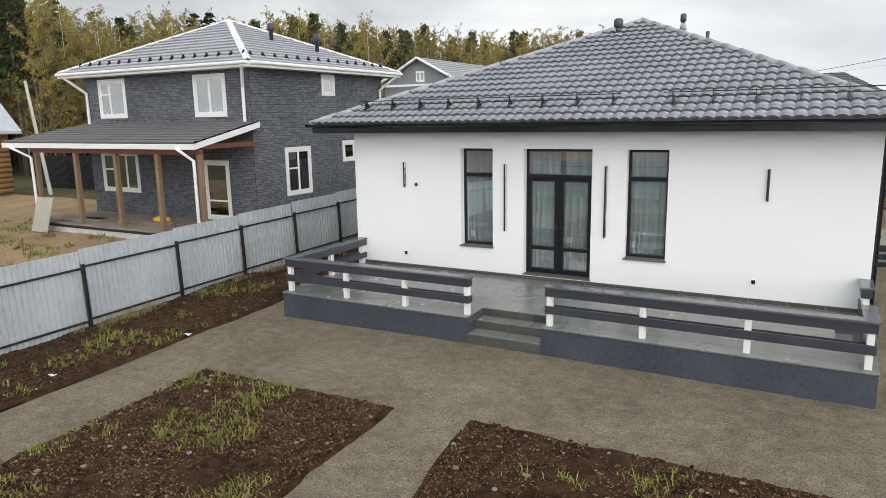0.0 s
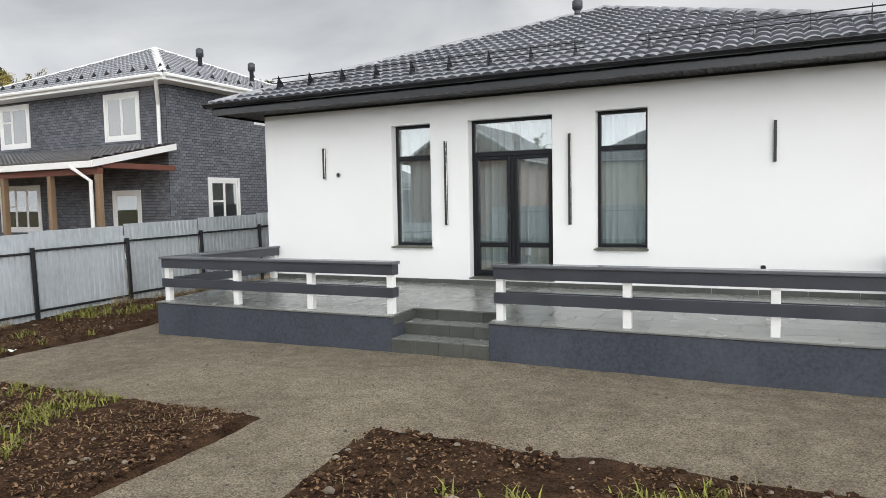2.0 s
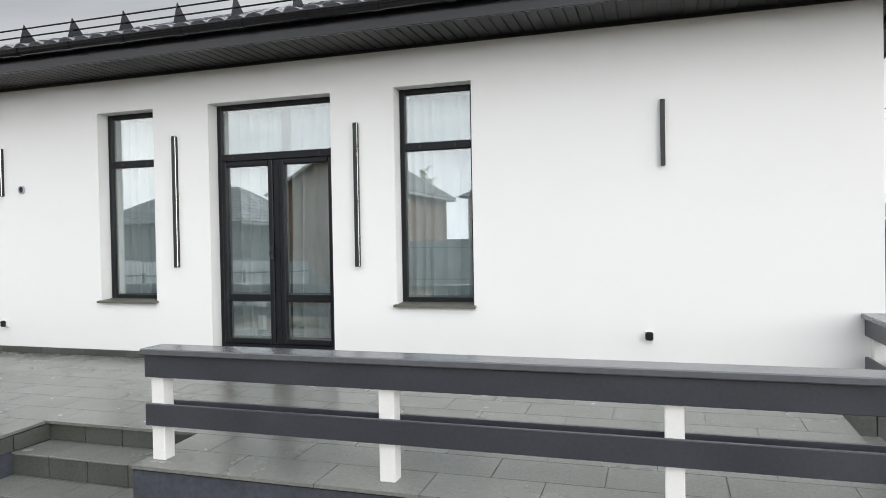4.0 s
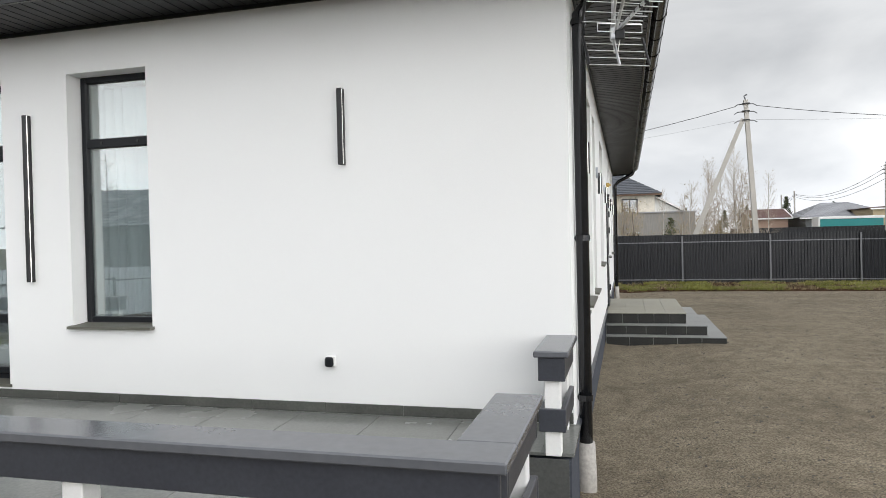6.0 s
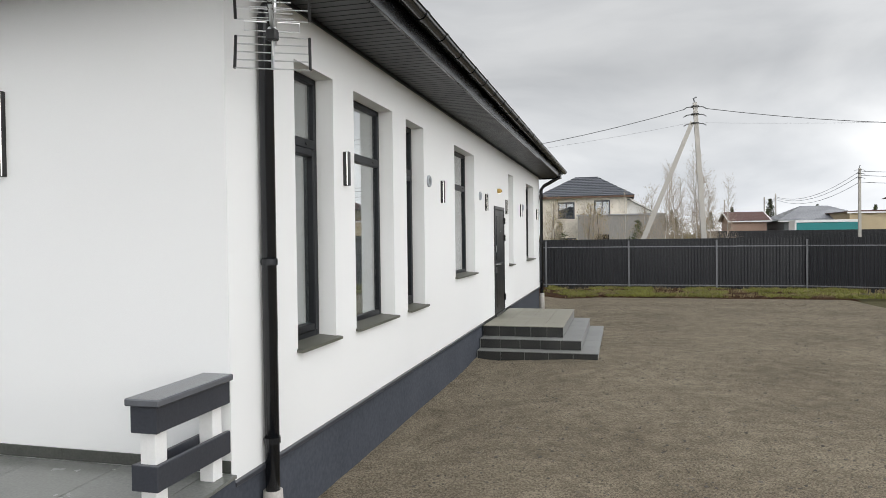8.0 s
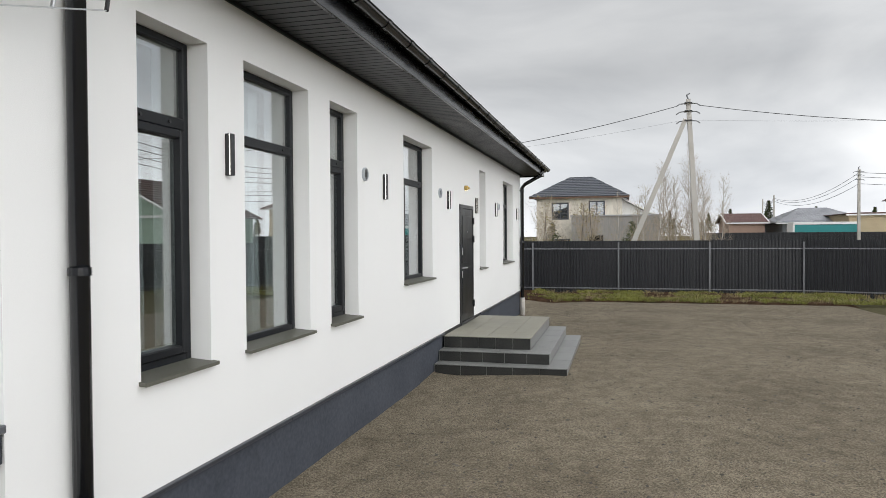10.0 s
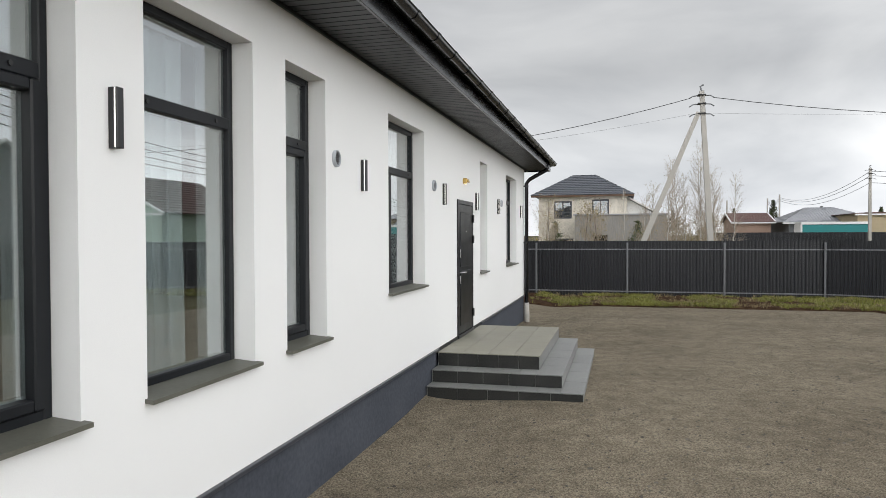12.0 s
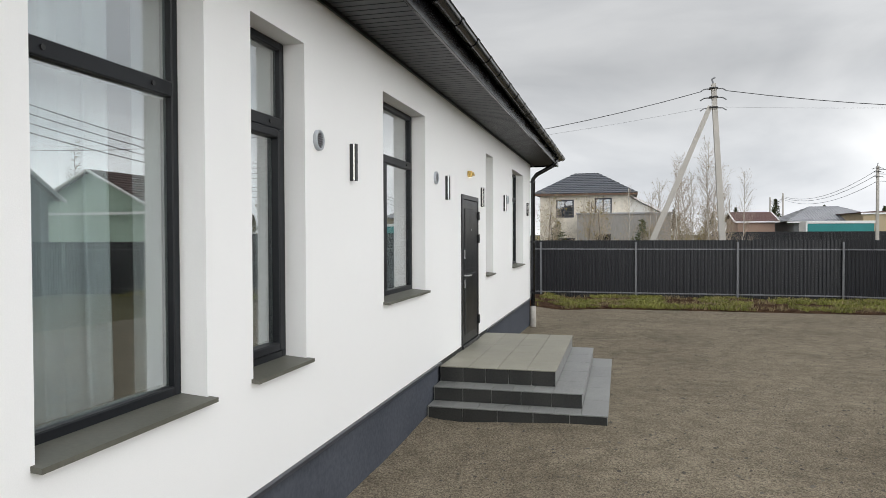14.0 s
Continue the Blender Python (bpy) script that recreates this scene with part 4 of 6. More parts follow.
def railing(name_label, pts, posts, ends):
    """A low timber railing along pts (x, y): cap, twin upper and lower boards, white posts. ends: which ends get an end board."""
    root = thing("terrace_railing", name_label, "railing", group="terrace railings")
    W, C = 0.148, 0.2
    for (ax, ay), (bx_, by) in zip(pts, pts[1:]):
        along = "x" if abs(bx_ - ax) > abs(by - ay) else "y"
        for side in (-1, 1):
            off0, off1 = sorted((side * W / 2, side * (W / 2 - 0.028)))
            for nm, z0, z1 in (("upper_board", 0.945, 1.078), ("lower_board", 0.655, 0.785)):
                g = Geo()
                if along == "x":
                    k0 = W / 2 if any(abs(p[0] - min(ax, bx_)) < 1e-6 and abs(p[1] - ay) > 1e-6 for p in pts) else 0
                    k1 = W / 2 if any(abs(p[0] - max(ax, bx_)) < 1e-6 and abs(p[1] - ay) > 1e-6 for p in pts) else 0
                    g.box(min(ax, bx_) - k0, max(ax, bx_) + k1, ay + off0, ay + off1, z0, z1, 0.004)
                else:
                    k0 = W / 2 + 0.001 if any(abs(p[1] - min(ay, by)) < 1e-6 and abs(p[0] - ax) > 1e-6 for p in pts) else 0
                    g.box(ax + off0, ax + off1, min(ay, by) + k0, max(ay, by), z0, z1, 0.004)
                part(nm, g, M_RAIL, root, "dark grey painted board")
    for (x, y, along) in ends:
        for nm, z0, z1 in (("end_board", 0.945, 1.078), ("end_board", 0.655, 0.785)):
            g = Geo()
            if along == "x":
                g.box(x - 0.0145, x + 0.0145, y - W / 2 - 0.002, y + W / 2 + 0.002, z0, z1, 0.003)
            else:
                g.box(x - W / 2 - 0.002, x + W / 2 + 0.002, y - 0.0145, y + 0.0145, z0, z1, 0.003)
            part(nm, g, M_RAIL, root, "dark grey painted board")
    for x, y in posts:
        part("post", Geo().box(x - 0.045, x + 0.045, y - 0.045, y + 0.045, deck_z(y) - 0.002, 1.08, 0.004), M_POST, root, "white painted post")
    for k, ((ax, ay), (bx_, by)) in enumerate(zip(pts, pts[1:])):
        g = Geo()
        if abs(bx_ - ax) > abs(by - ay):
            x0, x1 = sorted((ax, bx_))
            # mitred where two caps meet
            e0 = C / 2 if any(abs(p[0] - x0) < 1e-6 and abs(p[1] - ay) > 1e-6 for p in pts) else 0.03
            e1 = C / 2 if any(abs(p[0] - x1) < 1e-6 and abs(p[1] - ay) > 1e-6 for p in pts) else 0.03
            g.box(x0 - e0, x1 + e1, ay - C / 2, ay + C / 2, 1.08, 1.118, 0.006)
        else:
            y0, y1 = sorted((ay, by))
            joined = any(abs(p[1] - y0) < 1e-6 and abs(p[0] - ax) > 1e-6 for p in pts)
            g.box(ax - C / 2, ax + C / 2, y0 + (C / 2 + 0.002 if joined else -0.03), y1 + (0.03 if y1 < -0.2 else 0.0), 1.08, 1.117, 0.006)
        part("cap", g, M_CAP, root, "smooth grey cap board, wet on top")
    return root


YR = -2.53
railing("low dark grey timber railing with white posts on the terrace", [(-9.93, -0.01), (-9.93, YR), (-5.95, YR)],
        [(-9.93, -0.09), (-9.93, -1.25), (-9.93, YR), (-8.57, YR), (-7.26, YR), (-6.0, YR)], [(-5.95, YR, "x")])
railing("low dark grey timber railing with white posts, turned at its end", [(-4.55, YR), (-0.09, YR), (-0.09, -1.77)],
        [(-4.5, YR), (-3.02, YR), (-1.56, YR), (-0.09, YR), (-0.09, -1.83)], [(-4.55, YR, "x"), (-0.09, -1.77, "y")])
railing("short piece of grey timber railing against the house wall", [(-0.07, -0.65), (-0.07, -0.012)],
        [(-0.07, -0.59), (-0.07, -0.1)], [(-0.07, -0.65, "y")])

# ---- entrance steps ----
steps = thing("entrance_steps", "three dark tiled steps up to a tiled landing", "steps", kind="structure")
LY0, LY1 = 7.53, 10.25
LEV = [(1.30, LY0, 0.43), (1.60, LY0 - 0.28, 0.258), (1.86, LY0 - 0.53, 0.105)]
for k, (x1, y0, z) in enumerate(LEV):
    part("step_core", Geo().box(0.0 if k else 0.004, x1 - 0.014, y0 + 0.014, LY1 - 0.014 - 0.002 * k, -0.4, z - 0.013), M_GROUT, steps)
for k, (x1, y0, z) in enumerate(LEV):
    zb = LEV[k + 1][2] if k < 2 else -0.16
    nx, ny = 5, 5
    for i in range(nx):
        a, b = lerp(0.01, x1, i / nx), lerp(0.01, x1, (i + 1) / nx)
        # south and north risers take the near-black tone
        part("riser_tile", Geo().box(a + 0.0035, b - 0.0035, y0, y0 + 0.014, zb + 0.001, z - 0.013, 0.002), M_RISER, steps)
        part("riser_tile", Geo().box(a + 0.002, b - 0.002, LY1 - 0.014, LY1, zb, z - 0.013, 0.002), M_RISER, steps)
    for j in range(ny):
        a, b = lerp(y0, LY1, j / ny), lerp(y0, LY1, (j + 1) / ny)
        # east risers take the paler tread tone instead
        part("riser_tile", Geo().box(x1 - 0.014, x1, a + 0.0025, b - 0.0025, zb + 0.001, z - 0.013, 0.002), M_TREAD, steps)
# landing and treads
for i in range(4):
    for j in range(5):
        a, b = lerp(0.0, 1.31, i / 4), lerp(0.0, 1.31, (i + 1) / 4)
        c, d = lerp(LY0 - 0.008, LY1 + 0.006, j / 5), lerp(LY0 - 0.008, LY1 + 0.006, (j + 1) / 5)
        part("landing_tile", Geo().box(a + 0.002, b - 0.002, c + 0.0015, d - 0.0015, 0.418, 0.43, 0.002), M_LANDING, steps)
for (x1, y0, z), (xi, yi, _) in zip(LEV[1:], LEV):
    for i in range(6):
        a, b = lerp(0.0, xi, i / 6), lerp(0.0, xi, (i + 1) / 6)
        part("step_tile", Geo().box(a + 0.002, b - 0.002, y0 - 0.008, yi + 0.001, z - 0.012, z, 0.002), M_TREAD, steps)
    for j in range(5):
        c, d = lerp(y0 - 0.008, LY1 + 0.006, j / 5), lerp(y0 - 0.008, LY1 + 0.006, (j + 1) / 5)
        part("step_tile", Geo().box(xi + 0.001, x1 + 0.008, c + 0.002, d - 0.002, z - 0.012, z, 0.002), M_TREAD, steps)
for i in range(6):
    a, b = lerp(LY0, LY1, i / 6), lerp(LY0, LY1, (i + 1) / 6)
    part("skirting_tile", Geo().box(-0.02, 0.01, a + 0.002, b - 0.002, 0.431, 0.476, 0.001), M_RISER, steps)

# ---- antenna ----


def antenna():
    root = thing("tv_antenna", "silver television antenna with a grid reflector on a wall mast", "antenna")
    c = Vector((0.30, 0.02, 3.06))
    f = Vector((0.43, -0.88, 0.10)).normalized()     # boom direction
    s = Vector((0.90, 0.43, 0)).normalized()
    u = Vector((0, 0, 1))
    part("mast", Geo().tube([(0.30, 0.04, 3.0), (0.30, 0.04, 3.53)], 0.014, 10), M_ALU, root, smooth=True)
    part("clamp", Geo().box(-0.025, 0.025, -0.025, 0.025, -0.04, 0.04, 0.008, Matrix.Translation(c)), M_ALU, root)
    part("boom", Geo().tube([c, c + f * 0.95 + u * 0.06], 0.012, 8), M_ALU, root)
    part("brace", Geo().tube([c + f * 0.02, c + f * 0.30 + u * 0.34], 0.011, 8), M_ALU, root)
    for k in range(12):
        o = c + f * (0.17 + k * 0.068) + u * 0.02
        L_ = lerp(0.115, 0.085, k / 11)
        part("director", Geo().tube([o - s * L_, o + s * L_], 0.0035, 6), M_ALU, root)
        part("insulator", Geo().box(-0.012, 0.012, -0.012, 0.012, -0.01, 0.012, 0.003, Matrix.Translation(o)), M_BLACK, root)
    for sg in (-1, 1):
        top = c + u * (0.05 if sg > 0 else 0.02) - f * 0.03
        end = c + u * (0.30 if sg > 0 else -0.225) + f * 0.08
        part("reflector_arm", Geo().tube([top, end], 0.009, 8), M_ALU, root)
        for q in (-0.205, 0.205):
            part("reflector_edge", Geo().tube([top.lerp(end, 0.13) + s * q, end + s * q], 0.009, 8), M_BLACK, root, "black plastic edge")
        for k in range(5):
            o = top.lerp(end, 0.13 + 0.2175 * k)
            part("reflector_rod", Geo().tube([o - s * 0.205, o + s * 0.205], 0.0035, 6), M_ALU, root)
    o = c + f * 0.09
    for sg in (-1, 1):
        part("dipole", Geo().tube([o + s * 0.03 * sg - u * 0.02, o + s * 0.15 * sg - u * 0.02, o + s * 0.15 * sg + u * 0.03, o + s * 0.03 * sg + u * 0.03], 0.004, 6), M_ALU, root)
    part("balun_box", Geo().box(-0.03, 0.03, -0.025, 0.025, -0.04, 0.02, 0.006, Matrix.Translation(o - u * 0.03)), M_BLACK, root, "black junction box")
    part("cable", Geo().tube([o - u * 0.06, o - u * 0.14 - f * 0.04, o - u * 0.12 - f * 0.09, c - u * 0.02], 0.004, 6), M_POST, root)


antenna()

# ---- fences ----


def corrugated(length, z0, z1, pitch=0.11, depth=0.026):
    """A ribbed sheet along +x, its ribs upright."""
    xs, x = [], 0.0
    while x < length:
        for dx, d in ((0.0, 0), (0.45, 0), (0.55, 1), (0.9, 1)):
            xs.append((min(x + dx * pitch, length), d * depth))
        x += pitch
    return Geo().sheet([[(x, d, z) for x, d in xs] for z in (z0, z1)]).sheet([[(x, d + 0.002, z) for x, d in xs[::-1]] for z in (z0, z1)])


def fence_bay(label, p, q, zp, zq, height, sheet_m, post_m, post_w, rails, inside, last=False, gap=0.06, post_top=0.0):
    """One bay from p to q: sheet, rails on the inside, and a post at p (at q too where it is the last)."""
    p, q = Vector((*p, zp)), Vector((*q, zq))
    d = q - p
    flat = Vector((d.x, d.y, 0))
    ln = flat.length
    root = thing("fence_bay", label, "fence", group=label)
    ang = math.atan2(d.y, d.x)
    root.matrix_world = Matrix.Translation(p) @ Matrix.Rotation(ang, 4, "Z") @ Matrix(((1, 0, 0, 0), (0, 1, 0, 0), (d.z / ln, 0, 1, 0), (0, 0, 0, 1)))
    part("sheet", corrugated(ln, gap, height), sheet_m, root)
    s = inside
    for z in rails:
        part("rail", Geo().box(0, ln, min(s * 0.008, s * 0.04) + 0.01, max(s * 0.008, s * 0.04) + 0.01, z - 0.02, z + 0.02, 0.003), post_m, root)
    for x in (0.0, ln) if last else (0.0,):
        part("post", Geo().box(x - post_w / 2, x + post_w / 2, min(s * 0.042, s * (0.042 + post_w)), max(s * 0.042, s * (0.042 + post_w)), -0.4, height - 0.28 + post_top, 0.004), post_m, root)
    return root


ys = [-14.8, -12.8, -10.8, -8.8, -6.8, -4.76, -2.53, -0.59, 1.36, 3.29, 5.3, 7.3, 9.3, 11.3, 13.3]
ftop = lambda y: 1.58 + 0.0345 * y
for a, b in zip(ys, ys[1:]):
    fence_bay("light grey ribbed metal fence on black posts", (-13.2, a), (-13.2, b), ftop(a) - 1.62, ftop(b) - 1.62, 1.62, M_GALV, M_BLACKPOST, 0.06, (1.28, 0.22), -1, b == ys[-1], 0.03)
xs = [-13.4, -10.2, -7.0, -3.87, -0.70, 2.49, 5.68, 8.80]
for a, b in zip(xs, xs[1:]):
    fence_bay("dark graphite ribbed metal fence on grey posts", (a, 24.1), (b, 24.1), -0.40, -0.40, 2.11, M_DARKFENCE, M_FENCEPOST, 0.06, (1.81, 0.33), -1, False, 0.02, 0.22)
pts = [(8.80, 24.1), (11.8, 23.15), (14.8, 22.2), (17.8, 21.25), (18.0, 18.1), (18.0, 15.0), (18.0, 11.9), (18.0, 8.8), (18.0, 5.7), (18.0, 2.6), (18.0, -0.5), (18.0, -3.6), (18.0, -6.7), (18.0, -9.8), (18.0, -12.9)]
for a, b in zip(pts, pts[1:]):
    fence_bay("dark graphite ribbed metal fence on grey posts", a, b, -0.40, -0.40, 2.11, M_DARKFENCE, M_FENCEPOST, 0.06, (1.81, 0.33), -1, b == pts[-1], 0.02, 0.22)
xs = [-13.2 + 3.2 * i for i in range(9)]
for a, b in zip(xs, xs[1:]):
    fence_bay("light grey ribbed metal fence behind the garden", (a, -18.5), (b, -18.5), -0.1, -0.1, 1.75, M_GALV, M_FENCEPOST, 0.06, (1.5, 0.3), 1, b == xs[-1], 0.03)

# ---- houses ----


def plain_window(parent, a, b, z0, z1, at, trim=0.11, mull=(), out=0.03, hbar=None, frame_m=None):
    """A trimmed window set on a wall; at(a, d, z) with d behind the face."""
    fm = frame_m or M_WHITE

    def bar(nm, p, q, r, s, e0, e1, m, par, c=0.004):
        P, Q = Vector(at(p, e0, r)), Vector(at(q, e1, s))
        return part(nm, Geo().box(min(P.x, Q.x), max(P.x, Q.x), min(P.y, Q.y), max(P.y, Q.y), r, s, c), m, par)

    # black panel on the wall stands in for the unlit room behind the pane
    w = bar("window", a + 0.02, b - 0.02, z0 + 0.02, z1 - 0.02, 0.0, -0.004, M_BLACK, parent, 0)
    for p, q, r, s in ((a - trim, a, z0 - trim, z1 + trim), (b, b + trim, z0 - trim, z1 + trim), (a, b, z1, z1 + trim), (a, b, z0 - trim, z0)):
        bar("trim", p, q, r, s, -out, 0.02, fm, w)
    f = 0.07
    for p, q, r, s in ((a, a + f, z0, z1), (b - f, b, z0, z1), (a + f, b - f, z1 - f, z1), (a + f, b - f, z0, z0 + f)):
        bar("frame", p, q, r, s, -out + 0.012, 0.0, fm, w)
    for m in mull:
        bar("mullion", m - 0.05, m + 0.05, z0 + f, z1 - f, -out + 0.012, 0.0, fm, w)
    if hbar:
        p, q, z = hbar
        bar("mullion", p, q, z - 0.03, z + 0.03, -out + 0.012, 0.0, fm, w)
    pane = bar("pane", a + f, b - f, z0 + f, z1 - f, -0.010, -0.006, M_FARGLASS, w, 0)
    return w


M_FARGLASS = glass_material("far_window_glass", (0.5, 0.55, 0.55), 0.2)


def shingle_wall(a0, a1, z0, z1, at, holes, seed):
    """Rows of small shingles, joined into one mesh."""
    rnd = random.Random(seed)
    g = Geo()
    h, w = 0.09, 0.175
    z, k = z0, 0
    while z < z1 - 0.02:
        a = a0 - (w / 2 if k % 2 else 0)
        while a < a1:
            p, q = max(a0, a) + 0.007, min(a1, a + w) - 0.007
            s = min(z + h, z1)
            if q - p > 0.03 and not any(p < hb and q > ha and z < hz1 and s > hz0 for ha, hb, hz0, hz1 in holes):
                t = rnd.uniform(0.012, 0.02)
                A, B, C, D = at(p, -t, z + 0.008), at(q, -t, z + 0.008), at(q, -0.006, s - 0.006), at(p, -0.006, s - 0.006)
                E, F = at(p, 0.0, z + 0.004), at(q, 0.0, z + 0.004)
                g.add((A, B, C, D, E, F), ((0, 1, 2, 3), (4, 5, 1, 0), (4, 0, 3), (5, 2, 1)))
            a += w
        z += h
        k += 1
    return g


def neighbour_house():
    X, Y, XL, YB = -17.75, 4.72, -26.5, 12.6
    house = thing("grey_house", "two-storey dark grey shingled house with white trim and timber porch", "house")
    part("wall", Geo().box(XL, X, Y, YB, -0.3, 5.5), M_FELT, house, "dark wall under the shingles")
    fa = lambda a, d, z: (a, Y + d, z)
    sa = lambda a, d, z: (X - d, a, z)
    fw = [(-25.5, -24.13, 4.06, 5.31), (-20.28, -18.94, 4.04, 5.28), (-25.74, -23.78, 1.24, 2.6), (-20.08, -19.05, 0.42, 2.32)]
    sw = [(8.6, 9.2, 4.78, 5.35), (6.36, 7.56, 1.18, 2.70), (9.75, 10.4, 2.2, 2.82)]
    grow = lambda hs: [(a + 0.06, b - 0.06, c + 0.03, d - 0.03) for a, b, c, d in hs]
    tagged(part("shingle_cladding", shingle_wall(XL, X, 0.0, 5.5, fa, grow(fw), 3), M_SHINGLE, house, "rows of dark slate-grey shingles"), kind="stuff")
    tagged(part("shingle_cladding", shingle_wall(Y, YB, 0.0, 5.5, sa, grow(sw), 4), M_SHINGLE, house, "rows of dark slate-grey shingles"), kind="stuff")
    plain_window(house, *fw[0], fa, mull=(-24.95,), hbar=(-25.43, -25.0, 4.85))
    plain_window(house, *fw[1], fa, mull=(-19.62,))
    plain_window(house, *fw[2], fa, mull=(-25.0, -24.4), hbar=(-25.67, -25.05, 2.0))
    d = plain_window(house, *fw[3], fa, mull=(), hbar=(-20.0, -19.1, 1.0))
    plain_window(house, *sw[0], sa)
    plain_window(house, *sw[1], sa, mull=(6.95,), hbar=(6.43, 6.9, 2.05))
    plain_window(house, *sw[2], sa)
    # roof
    e0x, e1x, e0y, e1y, ez = XL - 0.65, X + 0.6, Y - 0.6, YB + 0.6, 5.66
    ap0, ap1 = (-22.3, 8.5, 7.72), (-21.9, 8.9, 7.72)
    c = [(e0x, e0y, ez), (e1x, e0y, ez), (e1x, e1y, ez), (e0x, e1y, ez)]
    for i in range(4):
        part("roof_slope", tile_slope(c[i], c[(i + 1) % 4], ap0, ap0, seg=6), M_NROOF, house, "grey metal tiles", smooth=True)
        g = Geo()
        a, b = Vector(c[i]), Vector(ap0)
        sd = (b - a).cross(Vector((0, 0, 1))).normalized()
        n = Vector((0, 0, 0.05))
        g.quad(a - sd * 0.13 + n * 0.5, a + n * 2.0, b + n * 2.0, b - sd * 0.13 + n * 0.5).quad(a + n * 2.0, a + sd * 0.13 + n * 0.5, b + sd * 0.13 + n * 0.5, b + n * 2.0)
        part("ridge_cap", g, M_WHITE, house, "pale sheet-metal ridge cap")
    for x0, x1, y0, y1 in ((e0x, e1x, e0y - 0.02, e0y + 0.02), (e0x, e1x, e1y - 0.02, e1y + 0.02), (e1x - 0.02, e1x + 0.02, e0y + 0.02, e1y - 0.02), (e0x - 0.02, e0x + 0.02, e0y + 0.02, e1y - 0.02)):
        part("fascia", Geo().box(x0, x1, y0, y1, ez - 0.17, ez + 0.01, 0.003), M_WHITE, house, "white fascia board")
    part("soffit", Geo().box(e0x + 0.03, e1x - 0.03, e0y + 0.03, e1y - 0.03, ez - 0.16, ez - 0.13), M_WHITE, house)
    part("gutter", Geo().tube([(e0x, e0y - 0.06, ez - 0.03), (e1x, e0y - 0.06, ez - 0.03)], 0.06, 10), M_WHITE, house, "white gutter")
    part("gutter", Geo().tube([(e1x + 0.06, e0y, ez - 0.03), (e1x + 0.06, e1y, ez - 0.03)], 0.06, 10), M_WHITE, house, "white gutter")
    for x, xx in ((XL + 0.25, e0x + 0.3), (X - 0.22, e1x - 0.25)):
        part("downpipe", Geo().tube([(xx, e0y - 0.05, ez - 0.08), (x, Y - 0.08, ez - 0.75), (x, Y - 0.08, 3.75)], 0.055, 10), M_WHITE, house, "white downpipe")
    part("downpipe", Geo().tube([(e1x + 0.05, e1y - 0.3, ez - 0.08), (X + 0.07, YB - 0.25, ez - 0.7), (X + 0.07, YB - 0.25, 0.3)], 0.055, 10), M_WHITE, house, "white downpipe")
    sl = (7.72 - ez) / (8.5 - e0y)
    for i in range(16):
        x = lerp(e0x + 0.7, e1x - 0.7, i / 15)
        y = e0y + 0.55
        part("snow_stop", Geo().add([(x - 0.05, y - 0.12, ez + 0.42 * sl), (x + 0.05, y - 0.12, ez + 0.42 * sl), (x, y + 0.15, ez + 0.7 * sl), (x, y, ez + 0.55 * sl + 0.2)], ((0, 1, 3), (1, 2, 3), (2, 0, 3), (0, 2, 1))), M_GUTTER, house)
    sl = (7.72 - ez) / (e1x + 22.3)
    for i in range(14):
        y = lerp(e0y + 0.7, e1y - 0.7, i / 13)
        x = e1x - 0.55
        part("snow_stop", Geo().add([(x + 0.12, y - 0.05, ez + 0.42 * sl), (x + 0.12, y + 0.05, ez + 0.42 * sl), (x - 0.15, y, ez + 0.7 * sl), (x, y, ez + 0.55 * sl + 0.2)], ((0, 1, 3), (1, 2, 3), (2, 0, 3), (0, 2, 1))), M_GUTTER, house)
    for x, y, z in ((-19.9, 8.3, 6.55), (-18.9, 9.8, 6.2)):
        part("roof_vent", Geo().tube([(x, y, z - 0.3), (x, y, z + 0.6), (x, y, z + 0.6), (x, y, z + 0.85), (x, y, z + 0.9)], [0.075, 0.075, 0.13, 0.13, 0.07], 12), M_RAIL, house, smooth=True)
    # porch
    px0, px1, py0 = -27.6, -17.42, 1.95
    part("porch_roof", tile_slope((px0, py0, 3.12), (px1, py0, 3.12), (px1, Y, 3.72), (px0 + 1.1, Y, 3.72), seg=6), M_PORCHROOF, house, "dark metal porch roof", smooth=True)
    part("porch_fascia", Geo().box(px0, px1, py0 - 0.03, py0 + 0.01, 2.95, 3.12, 0.003), M_WHITE, house, "white porch fascia")
    g = Geo().add([(px1, py0, 2.96), (px1, Y, 3.56), (px1, Y, 3.74), (px1, py0, 3.14), (px1 + 0.03, py0, 2.96), (px1 + 0.03, Y, 3.56), (px1 + 0.03, Y, 3.74), (px1 + 0.03, py0, 3.14)],
                  ((0, 1, 2, 3), (7, 6, 5, 4), (0, 3, 7, 4), (3, 2, 6, 7), (0, 4, 5, 1)))
    part("porch_fascia", g, M_WHITE, house, "white porch fascia")
    part("porch_ceiling", Geo().add([(px0 + 0.05, py0 + 0.03, 2.98), (px1 - 0.02, py0 + 0.03, 2.98), (px1 - 0.02, Y, 3.5), (px0 + 0.05, Y, 3.5)], ((0, 3, 2, 1),)), M_REDWOOD, house)
    part("porch_beam", Geo().box(-26.2, -17.45, 2.12, 2.28, 2.78, 2.95, 0.005), M_REDWOOD, house, "red-brown porch beam")
    part("porch_beam", Geo().box(-17.6, -17.46, 2.28, Y, 2.95, 3.1, 0.005), M_REDWOOD, house, "red-brown porch beam")
    for x in (-25.95, -23.65, -21.5, -19.45, -17.53):
        part("porch_post", Geo().box(x - 0.075, x + 0.075, 2.12, 2.27, 0.3, 2.78, 0.01), M_PINE, house, "raw pine porch post")
